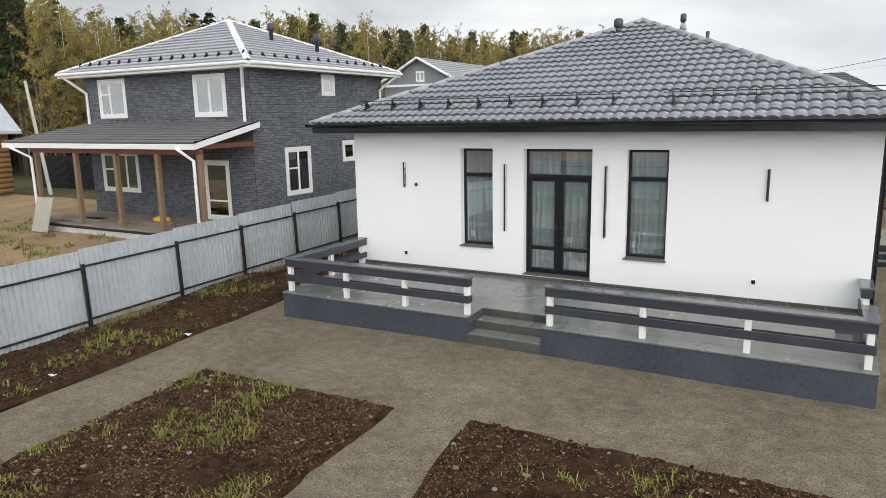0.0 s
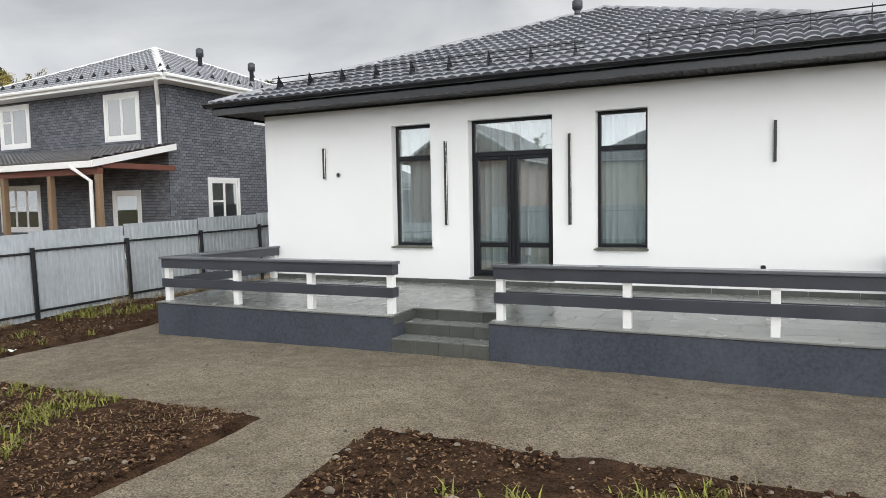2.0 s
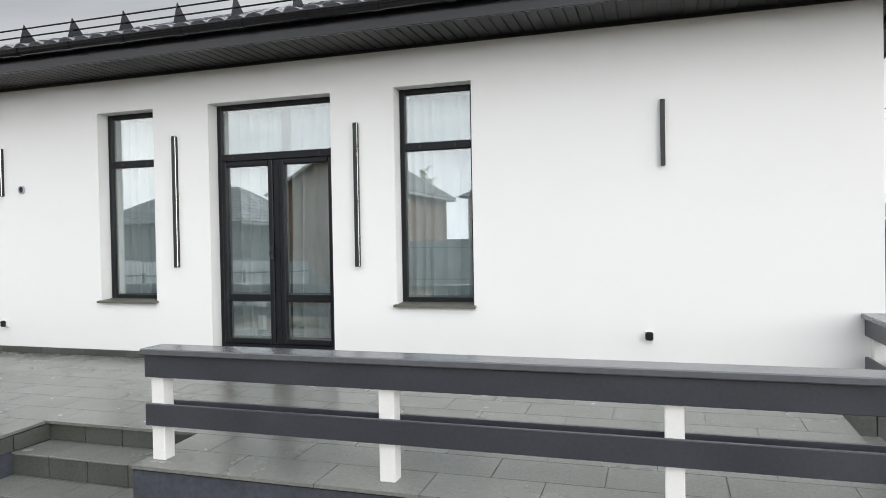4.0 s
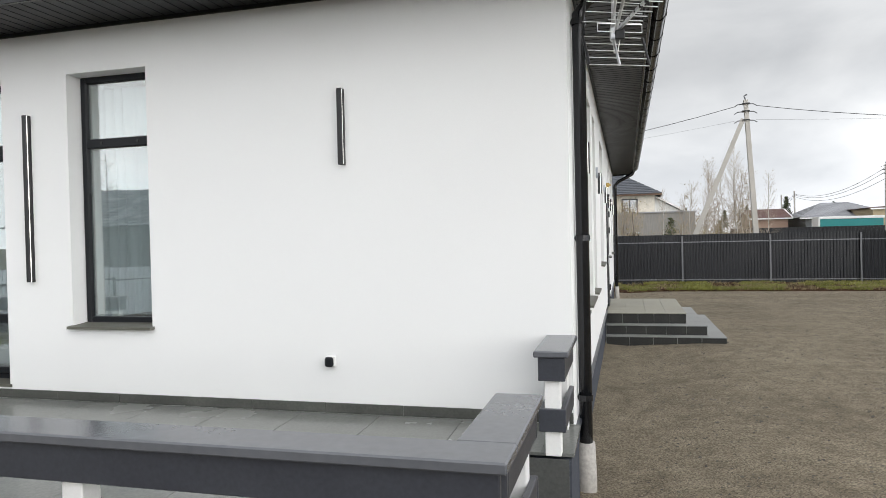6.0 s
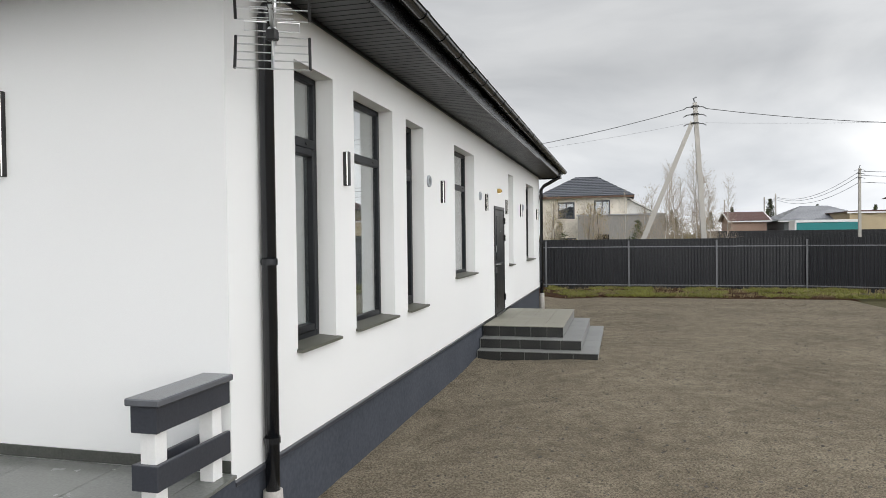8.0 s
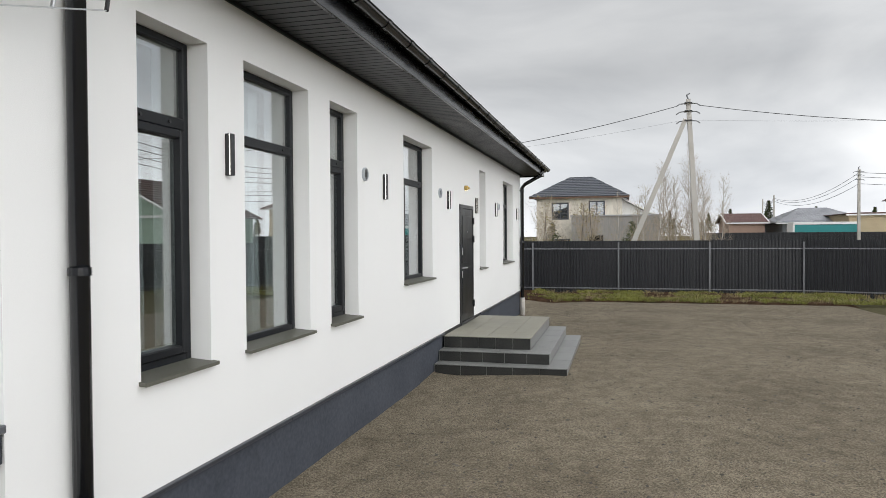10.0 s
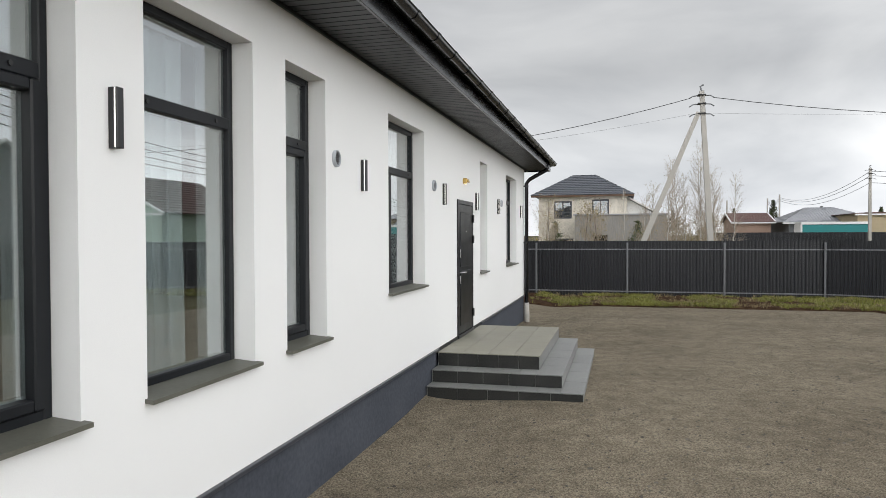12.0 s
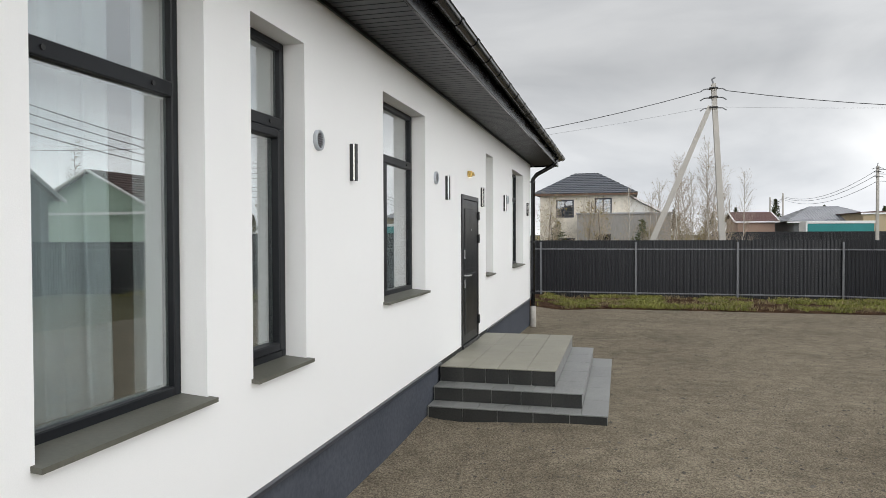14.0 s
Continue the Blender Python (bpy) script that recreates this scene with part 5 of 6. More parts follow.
    part("porch_base", Geo().box(-26.2, -17.45, 1.97, Y, -0.4, 0.22), M_WHITEBRICK, house, "pale block porch base")
    for i in range(9):
        y0, y1 = lerp(1.92, Y, i / 9), lerp(1.92, Y, (i + 1) / 9)
        part("deck_board", Geo().box(-26.3, -17.35, y0 + 0.006, y1 - 0.006, 0.26, 0.31, 0.004), M_DECK, house)
    part("deck_joist", Geo().box(-26.25, -17.4, 1.94, 2.05, 0.17, 0.258, 0.004), M_BLACK, house)
    part("downpipe", Geo().tube([(px0 + 0.5, py0 - 0.08, 3.0), (-26.02, 2.03, 2.6), (-26.02, 2.03, 0.0)], 0.05, 10), M_WHITE, house, "white downpipe")
    part("downpipe", Geo().tube([(-18.2, py0 - 0.08, 3.0), (-17.62, 2.03, 2.6), (-17.62, 2.03, 0.3)], 0.05, 10), M_WHITE, house, "white downpipe")


M_WHITEBRICK = mat("whitewashed_brick", (0.55, 0.54, 0.52), 0.85, var=0.2, scale=5, fine=20, bump=0.5, dist=0.01)
M_NROOF = mat("grey_metal_tile", (0.30, 0.308, 0.33), 0.3, var=0.12, scale=0.8, fine=30, bump=0.04, dist=0.002, rvar=0.08, spec=0.7)
M_PORCHROOF = mat("dark_porch_metal_tile", (0.13, 0.128, 0.132), 0.35, var=0.12, scale=0.8, fine=30, bump=0.04, dist=0.002, rvar=0.08)
M_DARKROOF = mat("dark_slate_metal_tile", (0.075, 0.082, 0.098), 0.4, var=0.15, scale=0.8, fine=20, bump=0.05, dist=0.002)
neighbour_house()

# clutter on the porch
bd = thing("leaning_board", "pale plywood sheet leaning against the porch", "board")
part("sheet", Geo().box(0, 0.95, 0, 0.02, 0, 1.25, 0.003, Matrix.Translation((-25.6, 1.45, 0.02)) @ Matrix.Rotation(-0.3, 4, "X")), mat("pale_plywood", (0.36, 0.34, 0.28), 0.7, var=0.15, scale=2, fine=20), bd)
for i, (x, y, w, l, a) in enumerate(((-24.1, 2.6, 0.5, 1.8, 0.15), (-23.9, 2.8, 0.4, 1.6, -0.1), (-21.2, 2.9, 0.22, 2.4, 0.06))):
    st = thing("plank_stack", "stack of loose sawn planks on the porch", "planks", (x, y, 0.31), "plank stacks")
    for k in range(3):
        part("plank", Geo().box(-l / 2, l / 2, -w / 2, w / 2, 0.035 * k, 0.035 * k + 0.03, 0.003, Matrix.Rotation(a + 0.05 * k, 4, "Z")), M_DECK, st)
sk = thing("yellow_sack", "crumpled yellow sack lying on the porch", "sack", (-20.9, 3.3, 0.31))
sg = Geo()
sg.sheet([[(0.35 * math.cos(u) * math.sin(v) * (1 + 0.15 * math.sin(5 * u)), 0.25 * math.sin(u) * math.sin(v), max(0, 0.13 + 0.13 * math.cos(v) * (1 + 0.2 * math.sin(3 * u + 1)))) for u in np.linspace(0, 2 * math.pi, 17)] for v in np.linspace(0.02, 3.12, 9)])
part("cloth", sg, mat("yellow_woven_plastic", (0.6, 0.42, 0.03), 0.6, var=0.15, scale=6, fine=40), sk, smooth=True)
bn = thing("garden_bench", "low red-brown wooden bench", "bench", (-16.75, 5.0, 0.0))
for k in range(3):
    part("seat_board", Geo().box(-0.8, 0.8, -0.24 + 0.165 * k, -0.09 + 0.165 * k, 0.78, 0.82, 0.004), M_REDWOOD, bn)
for x in (-0.7, 0.7):
    for y in (-0.18, 0.18):
        part("leg", Geo().box(x - 0.035, x + 0.035, y - 0.035, y + 0.035, -0.05, 0.78, 0.004), M_REDWOOD, bn)

# log house corner beyond the porch
lh = thing("log_house", "round-log house with a pale sheet roof", "house")
for k in range(13):
    z = 0.15 + 0.27 * k
    part("log", Geo().tube([(-47, 6.5, z), (-38.9, 6.5, z)], 0.15, 10), M_LOG, lh, smooth=True)
    part("log", Geo().tube([(-39.3, 6.1, z + 0.13), (-39.3, 8.6, z + 0.13)], 0.15, 10), M_LOG, lh, smooth=True)
part("roof", Geo().add([(-38.5, 5.8, 3.3), (-38.5, 9.0, 3.3), (-43.4, 9.0, 7.7), (-43.4, 5.8, 7.7), (-38.5, 5.8, 3.45), (-38.5, 9.0, 3.45), (-43.4, 9.0, 7.9), (-43.4, 5.8, 7.9)],
                       ((0, 1, 2, 3), (4, 7, 6, 5), (0, 4, 5, 1), (0, 3, 7, 4), (3, 2, 6, 7))), M_GALV, lh, "pale grey sheet roof")
part("gable", Geo().add([(-39.0, 6.4, 3.6), (-47.8, 6.4, 3.6), (-43.4, 6.4, 7.5)], ((0, 1, 2),)), M_LOG, lh)
xs = [-44, -41, -38, -35, -32, -29, -26.6]
for a, b in zip(xs, xs[1:]):
    fence_bay("dark blue-grey ribbed metal fence behind the sandy yard", (a, 13.0), (b, 13.0), -0.15, -0.15, 2.0, M_DARKFENCE, M_DARKFENCE, 0.06, (1.6, 0.3), -1, False, 0.02)


def simple_house(name, label, x0, x1, y0, y1, ze, zr, wall_m, roof_m, ridge="x", hip=0.0, over=0.5, windows=(), zb=-1.0):
    """A far house: walls, gabled or hipped roof, windows on the face y0."""
    h = thing(name, label, "house")
    part("wall", Geo().box(x0, x1, y0, y1, zb, ze), wall_m, h)
    a, b, c, d = x0 - over, x1 + over, y0 - over, y1 + over
    if ridge == "x":
        r0, r1 = (a + hip * (b - a), (c + d) / 2, zr), (b - hip * (b - a), (c + d) / 2, zr)
        fs = [((a, c, ze), (b, c, ze), r1, r0), ((b, d, ze), (a, d, ze), r0, r1)]
        tri = [((b, c, ze), (b, d, ze), r1), ((a, d, ze), (a, c, ze), r0)]
    else:
        r0, r1 = ((a + b) / 2, c + hip * (d - c), zr), ((a + b) / 2, d - hip * (d - c), zr)
        fs = [((b, c, ze), (b, d, ze), r1, r0), ((a, d, ze), (a, c, ze), r0, r1)]
        tri = [((a, c, ze), (b, c, ze), r0), ((b, d, ze), (a, d, ze), r1)]
    for q in fs:
        part("roof_slope", tile_slope(q[0], q[1], q[2], q[3], wave=0.3, course=0.4, seg=4), roof_m, h, smooth=True)
    for t in tri:
        if hip:
            part("roof_slope", tile_slope(t[0], t[1], t[2], t[2], wave=0.3, course=0.4, seg=4), roof_m, h, smooth=True)
        else:
            ins = [Vector(v) for v in t]
            mid = (ins[0] + ins[1]) / 2
            inward = Vector(((x0 + x1) / 2, (y0 + y1) / 2, mid.z)) - mid
            inward = inward.normalized() * over
            part("gable", Geo().add([v + inward for v in ins], ((0, 1, 2),)), wall_m, h)
            for e in (ins[0], ins[1]):
                part("barge_board", Geo().tube([e, ins[2]], 0.09, 6), M_WHITE, h)
    part("fascia", Geo().box(a, b, c - 0.02, c + 0.02, ze - 0.15, ze, 0).box(b - 0.02, b + 0.02, c, d, ze - 0.15, ze), M_FASCIA.get(name, M_WHITE), h)
    for wx0, wx1, wz0, wz1 in windows:
        plain_window(h, wx0, wx1, wz0, wz1, lambda p, dd, z: (p, y0 + dd, z), trim=0.05, mull=((wx0 + wx1) / 2,), frame_m=M_RAIL if name == "brick_house" else None)
    return h


M_FASCIA = {"brick_house": mat("brown_board", (0.10, 0.055, 0.032), 0.6, var=0.2, scale=2, fine=30, bump=0.1, dist=0.002)}
M_SIDING = mat("grey_siding", (0.20, 0.21, 0.22), 0.7, var=0.12, scale=2, fine=12, bump=0.2, dist=0.01, stretch=(1, 1, 6))
M_BLOCK = mat("pale_block_masonry", (0.68, 0.63, 0.54), 0.9, var=0.25, scale=3, fine=14, bump=0.3, dist=0.01)
M_GREYWOOD = mat("weathered_grey_boards", (0.27, 0.26, 0.245), 0.85, var=0.25, scale=3, fine=14, bump=0.2, dist=0.01, stretch=(5, 5, 0.5))
M_TEAL = mat("teal_sheet", (0.012, 0.20, 0.20), 0.5, var=0.1, scale=1, fine=12)
M_YELLOW = mat("yellow_plaster", (0.46, 0.37, 0.24), 0.8, var=0.1, scale=1, fine=12)
M_PINKISH = mat("brown_pink_siding", (0.35, 0.235, 0.18), 0.7, var=0.1, scale=1, fine=12)
M_GREEN = mat("pale_green_siding", (0.36, 0.47, 0.38), 0.7, var=0.1, scale=1, fine=12)
M_BROWNROOF = mat("brown_roof_sheet", (0.15, 0.088, 0.08), 0.5, var=0.15, scale=1, fine=12)
gh = simple_house("gabled_house", "grey sided gable house with white trim behind the roofs", -29.4, -23.4, 30.5, 40, 6.1, 7.9, M_SIDING, M_NROOF, "y", 0, 0.45, ((-28.6, -27.2, 4.2, 5.4), (-26.7, -26.1, 6.3, 6.95)))
simple_house("brick_house", "pale block house with a dark hipped roof and brown eaves", -4.2, 2.7, 55, 62, 5.1, 6.95, M_BLOCK, M_DARKROOF, "x", 0.38, 0.55, ((-2.9, -1.6, 3.3, 4.6), (0.1, 1.3, 3.35, 4.7), (-3.0, -1.5, 0.4, 1.6)))
ex = thing("grey_annex", "annex of weathered grey boards with a flat roof", "outbuilding")
part("wall", Geo().box(-1.0, 5.4, 50, 54.5, -1, 3.35), M_GREYWOOD, ex)
part("roof", Geo().box(-1.1, 5.5, 49.9, 54.6, 3.35, 3.45, 0.01), M_ROOFTRIM, ex)
plain_window(ex, 0.2, 1.4, 0.9, 2.0, lambda p, d, z: (p, 50 + d, z), trim=0.05, frame_m=M_GREYWOOD)
wg = thing("white_annex", "white gabled annex beside the block house", "outbuilding")
part("wall", Geo().add([(2.72, 57, -1), (5.6, 57, -1), (5.6, 57, 3.3), (2.72, 57, 4.9), (2.72, 61, -1), (5.6, 61, -1), (5.6, 61, 3.3), (2.72, 61, 4.9)], ((0, 1, 2, 3), (1, 5, 6, 2), (4, 7, 6, 5))), M_RENDER, wg)
part("roof", Geo().add([(2.72, 56.6, 4.95), (6.0, 56.6, 3.15), (6.0, 61.4, 3.15), (2.72, 61.4, 4.95), (2.72, 56.6, 5.1), (6.0, 56.6, 3.3), (6.0, 61.4, 3.3), (2.72, 61.4, 5.1)], ((0, 3, 2, 1), (4, 5, 6, 7), (0, 1, 5, 4), (1, 2, 6, 5))), M_WHITE, wg)
simple_house("hip_house", "low house with a grey hipped roof", 19.8, 28.2, 80, 90, 3.2, 4.9, M_SIDING, M_NROOF, "x", 0.35, 0.8)
tb = thing("teal_container", "long teal metal container", "container")
part("body", Geo().box(19.0, 24.6, 71, 73.5, -0.8, 2.85, 0.03), M_TEAL, tb)
part("edge", Geo().box(18.9, 24.7, 70.95, 73.55, 2.85, 3.1, 0.02).box(18.85, 19.0, 70.95, 73.55, -0.8, 2.85), M_WHITE, tb, "white top edge")
simple_house("yellow_house", "yellow plastered flat-topped house", 24.6, 33, 74, 82, 3.9, 4.1, M_YELLOW, M_BROWNROOF, "x", 0.3, 0.3)
simple_house("red_roof_house", "tall house with a brown roof at the edge of the village", 35.5, 45, 85, 95, 6.0, 8.5, M_YELLOW, M_BROWNROOF, "x", 0.3, 0.9)
simple_house("brown_house", "long low house with a brown sheet roof", 14.6, 18.4, 82, 90, 3.3, 4.4, M_PINKISH, M_BROWNROOF, "x", 0, 0.4)
xs = [10.0 + 3.0 * i for i in range(10)]
for p, q in zip(xs, xs[1:]):
    fence_bay("dark sheet fence along a far plot", (p, 66.0), (q, 66.0), -0.2, -0.2, 2.3, M_DARKFENCE, M_DARKFENCE, 0.06, (1.9, 0.4), -1, False, 0.02)
# across the garden and the lane: seen in the panes; one house is added
simple_house("pink_house", "brown-pink gabled house across the garden", -23.0, -15.5, -38, -29, 4.4, 6.9, M_PINKISH, M_NROOF, "y", 0, 0.5)
simple_house("dark_roof_house", "house with a dark roof across the garden", -38, -27, -40, -31, 3.0, 5.6, M_SIDING, M_ROOF, "x", 0.3, 0.6)
# invented house: blocks the bright sky that the right front window would mirror
simple_house("sky_blocking_house", "added house with a dark roof, keeps bright sky out of the window reflection", -14.5, -2, -48, -40, 4.6, 7.2, M_BLOCK, M_ROOF, "x", 0.35, 0.6)
simple_house("lane_house", "house with a red-brown roof across the lane", 24, 33, 20, 27, 3.6, 6.2, M_SIDING, M_BROWNROOF, "x", 0, 0.5)
simple_house("green_house", "pale green gabled house across the lane", 25, 34, 36, 46, 3.4, 6.0, M_GREEN, M_BROWNROOF, "y", 0, 0.5)

# ---- poles and cables ----


def utility_pole(label, base, top, r, brace=None, arms=True):
    root = thing("utility_pole", label, "utility pole", group="utility poles")
    b, t = Vector(base), Vector(top)
    part("shaft", Geo().tube([b, t], [r, r * 0.72], 4 if r > 0.12 else 8), M_CONCRETE, root)
    if brace:
        part("brace", Geo().tube([brace[0], brace[1]], [r * 0.95, r * 0.75], 4), M_CONCRETE, root, "slanting concrete brace")
    if arms:
        for k, dz in enumerate((0.15, 0.45, 0.8)):
            c = t - Vector((0, 0, dz))
            part("bracket", Geo().box(-r * 0.9, r * 0.9, -r * 0.9, r * 0.9, -0.02, 0.02, 0, Matrix.Translation(c)), M_BLACK, root)
            for s in (-1, 1):
                part("hook", Geo().tube([c, c + Vector((0.3 * s, 0, -0.02)), c + Vector((0.42 * s, 0, -0.1))], 0.02, 6), M_FENCEPOST, root)
        part("cap_fitting", Geo().tube([t, t + Vector((-0.05, 0, 0.16)), t + Vector((0.06, 0, 0.22))], 0.03, 6), M_FENCEPOST, root)
    return root


utility_pole("pale concrete utility pole with a slanting brace", (5.46, 24.95, -0.4), (5.03, 24.95, 7.0), 0.15, ((2.25, 24.95, -0.3), (4.93, 24.95, 6.25)))


def far_at(x70, z70, y):
    k = (y + 0.6) / 70.6
    return 2.16 + (x70 - 2.16) * k, y, 1.92 + (z70 - 1.92) * k


for x, z, y in ((24.45, 8.0, 60), (16.75, 5.7, 95), (15.68, 5.35, 110), (12.1, 5.2, 100), (16.2, 5.0, 125)):
    X, Y, Z = far_at(x, z, y)
    utility_pole("distant concrete utility pole", (X, Y, -0.5), (X, Y, Z), 0.16, None, y < 70)
utility_pole("thin grey utility pole behind the sandy yard", (-38.2, 10.0, -0.2), (-39.3, 10, 6.1), 0.11, None, False)
utility_pole("concrete utility pole across the lane", (21.0, 15.0, -0.2), (21.0, 15.0, 8.6), 0.15)


def cable(p, q, sag, r, label="sagging black overhead cable"):
    p, q = Vector(p), Vector(q)
    pts = [p.lerp(q, t) - Vector((0, 0, 4 * sag * t * (1 - t))) for t in np.linspace(0, 1, 22)]
    ob = part("overhead_cable", Geo().tube(pts, r, 6), M_WIRE, None, label)
    tagged(ob, category="cable", group="overhead cables")


cable((4.6, 24.95, 6.75), (-22, 25.5, 6.4), 1.5, 0.011)
cable((5.45, 24.95, 6.75), (33, 24.0, 7.2), 1.45, 0.011)
cable((4.7, 24.95, 6.2), (-22, 26.5, 5.8), 0.9, 0.003)
cable((5.4, 24.95, 6.2), (33, 26.5, 6.6), 0.5, 0.003)
a, b, c = far_at(24.45, 7.7, 60), far_at(16.75, 5.4, 95), far_at(15.68, 5.1, 110)
for dz in (0, 0.35, 0.9):
    cable((a[0], a[1], a[2] - dz), (b[0], b[1], b[2] - dz * 0.4), 1.1, 0.018)
    cable((a[0], a[1], a[2] - dz), (46, 52, 7.6 - dz), 0.9, 0.018)
    cable((b[0], b[1], b[2] - dz * 0.4), (c[0], c[1], c[2] - dz * 0.4), 0.5, 0.018)
for dz in (0.1, 0.5, 0.9, 1.3):
    cable((21, 15, 8.5 - dz), (26, 55, 8.2 - dz), 1.1, 0.02)
    cable((21, 15, 8.5 - dz), (18, -25, 8.0 - dz), 1.0, 0.02)
cable((-39.3, 10, 5.9), (-18, 40, 6.0), 0.8, 0.015)

# ---- trees ----
M_BARK = mat("grey_bark", (0.12, 0.105, 0.09), 0.9, var=0.35, scale=3, fine=14, bump=0.3, dist=0.01)
M_BIRCH = mat("birch_bark", (0.46, 0.44, 0.40), 0.8, var=0.3, scale=4, fine=10, bump=0.2, dist=0.01, stretch=(1, 1, 3))
M_TWIG = mat("brown_twigs", (0.20, 0.16, 0.105), 0.9, var=0.3, scale=3, fine=14, bump=0)
M_PALETWIG = mat("pale_twigs", (0.36, 0.30, 0.235), 0.9, var=0.25, scale=3, fine=14, bump=0)
M_BUD = mat("spring_buds", (0.255, 0.198, 0.045), 0.8, var=0.35, scale=0.5, fine=4, bump=0, col2=(0.34, 0.275, 0.07), per="island", spec=0.2)
M_NEEDLE = mat("dark_needles", (0.052, 0.074, 0.026), 0.8, var=0.35, scale=0.6, fine=4, bump=0, col2=(0.085, 0.10, 0.042), per="island", spec=0.2)


def leaf(g, c, size, rnd):
    d = Vector((rnd.gauss(0, 1), rnd.gauss(0, 1), rnd.gauss(0, 1))).normalized()
    s = d.orthogonal().normalized() * size * 0.5
    d = d * size
    g.add((c - s, c + d * 0.5 - s * 0.4, c + d, c + d * 0.4 + s), ((0, 1, 2, 3),))


def branchy(seed, height, spread, leaf_n, leaf_size, trunk_m, leaf_m, name, label, thick=1.0, limbs=26, sub=6, fine=1.0, twig_m=None, rise=1.0):
    """A leafing or bare tree: tapered trunk, limbs, twigs, and small leaves along them."""
    rnd = random.Random(seed)
    root = thing(name, label, "tree")
    tr, tw, lf = Geo(), Geo(), Geo()
    lean = Vector((rnd.uniform(-0.3, 0.3), rnd.uniform(-0.3, 0.3), 0))
    trunk = [Vector((0, 0, -0.3)) + (lean * (k / 6) + Vector((rnd.gauss(0, 0.05), rnd.gauss(0, 0.05), 0))) * (k > 0) + Vector((0, 0, height * k / 6)) for k in range(7)]
    r0 = 0.011 * height * thick
    tr.tube(trunk, [lerp(r0, 0.012, k / 6) for k in range(7)], 7)
    tips = []
    for i in range(limbs):
        t = lerp(0.22, 0.97, (i + rnd.random()) / limbs)
        k = min(5, int(t * 6))
        p = trunk[k].lerp(trunk[k + 1], t * 6 - k)
        az = rnd.uniform(0, 2 * math.pi)
        ln = spread * (1.05 - t * 0.75) * rnd.uniform(0.6, 1.15)
        up = rnd.uniform(0.5, 1.3) * rise
        mid = p + Vector((math.cos(az), math.sin(az), up * 0.7)) * ln * 0.5
        end = p + Vector((math.cos(az + 0.2), math.sin(az + 0.2), up)) * ln
        tw.tube([p, mid, end], [r0 * (1 - t) * 0.4 + 0.012 * fine, r0 * (1 - t) * 0.2 + 0.009 * fine, 0.006 * fine], 4, False)
        for j in range(sub):
            q = (p.lerp(mid, 0.4 + 0.6 * rnd.random()) if j % 2 else mid.lerp(end, rnd.random()))
            e = q + Vector((math.cos(az) + rnd.gauss(0, 0.8), math.sin(az) + rnd.gauss(0, 0.8), rnd.uniform(0.1, 1.2))) * ln * 0.28
            tw.tube([q, e], [0.006 * thick, 0.003 * thick], 3, False)
            tips.append((q, e))
    for i in range(leaf_n):
        q, e = tips[rnd.randrange(len(tips))]
        c = q.lerp(e, rnd.random() * 1.15) + Vector((rnd.gauss(0, 1), rnd.gauss(0, 1), rnd.gauss(0, 1))) * 0.10 * leaf_size / 0.2
        leaf(lf, c, leaf_size * rnd.uniform(0.5, 1.3), rnd)
    part("trunk", tr, trunk_m, root, smooth=True)
    part("branchwork", tw, twig_m or M_TWIG, root)
    if leaf_n:
        part("crown", lf, leaf_m, root)
    return root


def conifer(seed, height, spread, bare, n, name, label):
    rnd = random.Random(seed)
    root = thing(name, label, "tree")
    part("trunk", Geo().tube([(0, 0, -0.3), (0.05, 0, height * 0.5), (0, 0.04, height)], [0.012 * height, 0.008 * height, 0.02], 7), M_BARK, root, smooth=True)
    lf, tw = Geo(), Geo()
    tiers = 24
    for i in range(tiers):
        t = lerp(bare, 0.99, i / (tiers - 1))
        z = height * t
        rad = spread * (1 - (t - bare) / (1 - bare)) ** 0.8 * rnd.uniform(0.75, 1.1) + 0.15
        for j in range(7):
            az = rnd.uniform(0, 2 * math.pi)
            end = Vector((math.cos(az) * rad, math.sin(az) * rad, z - rad * rnd.uniform(0.1, 0.35)))
            tw.tube([(0, 0, z), end], [0.025, 0.008], 3, False)
            for q in range(n):
                f = rnd.uniform(0.2, 1.05)
                c = Vector((0, 0, z)).lerp(end, f) + Vector((rnd.gauss(0, 0.12), rnd.gauss(0, 0.12), rnd.gauss(0, 0.07)))
                leaf(lf, c, rnd.uniform(0.2, 0.42), rnd)
    part("branchwork", tw, M_BARK, root)
    part("crown", lf, M_NEEDLE, root)
    return root


WOODS = [branchy(11, 13.5, 2.0, 3600, 0.095, M_BIRCH, M_BUD, "birch_tree", "tall birch with thin yellow-green spring leaves", 0.8, 34, 7),
         branchy(12, 12.5, 2.3, 4200, 0.10, M_BARK, M_BUD, "alder_tree", "tall leafing tree with olive-yellow buds", 0.8, 34, 7),
         branchy(13, 14.5, 2.0, 900, 0.09, M_BARK, M_BUD, "aspen_tree", "tall nearly bare tree with grey twigs", 0.8, 36, 8),
         conifer(14, 13.0, 2.6, 0.12, 9, "spruce_tree", "dark green spruce with drooping boughs"),
         conifer(15, 15.0, 2.2, 0.5, 11, "pine_tree", "tall pine with a dark green top"),
         branchy(16, 11.0, 2.4, 4200, 0.10, M_BARK, M_BUD, "willow_tree", "leafing tree with ochre spring buds", 0.8, 30, 8)]
rnd = random.Random(77)


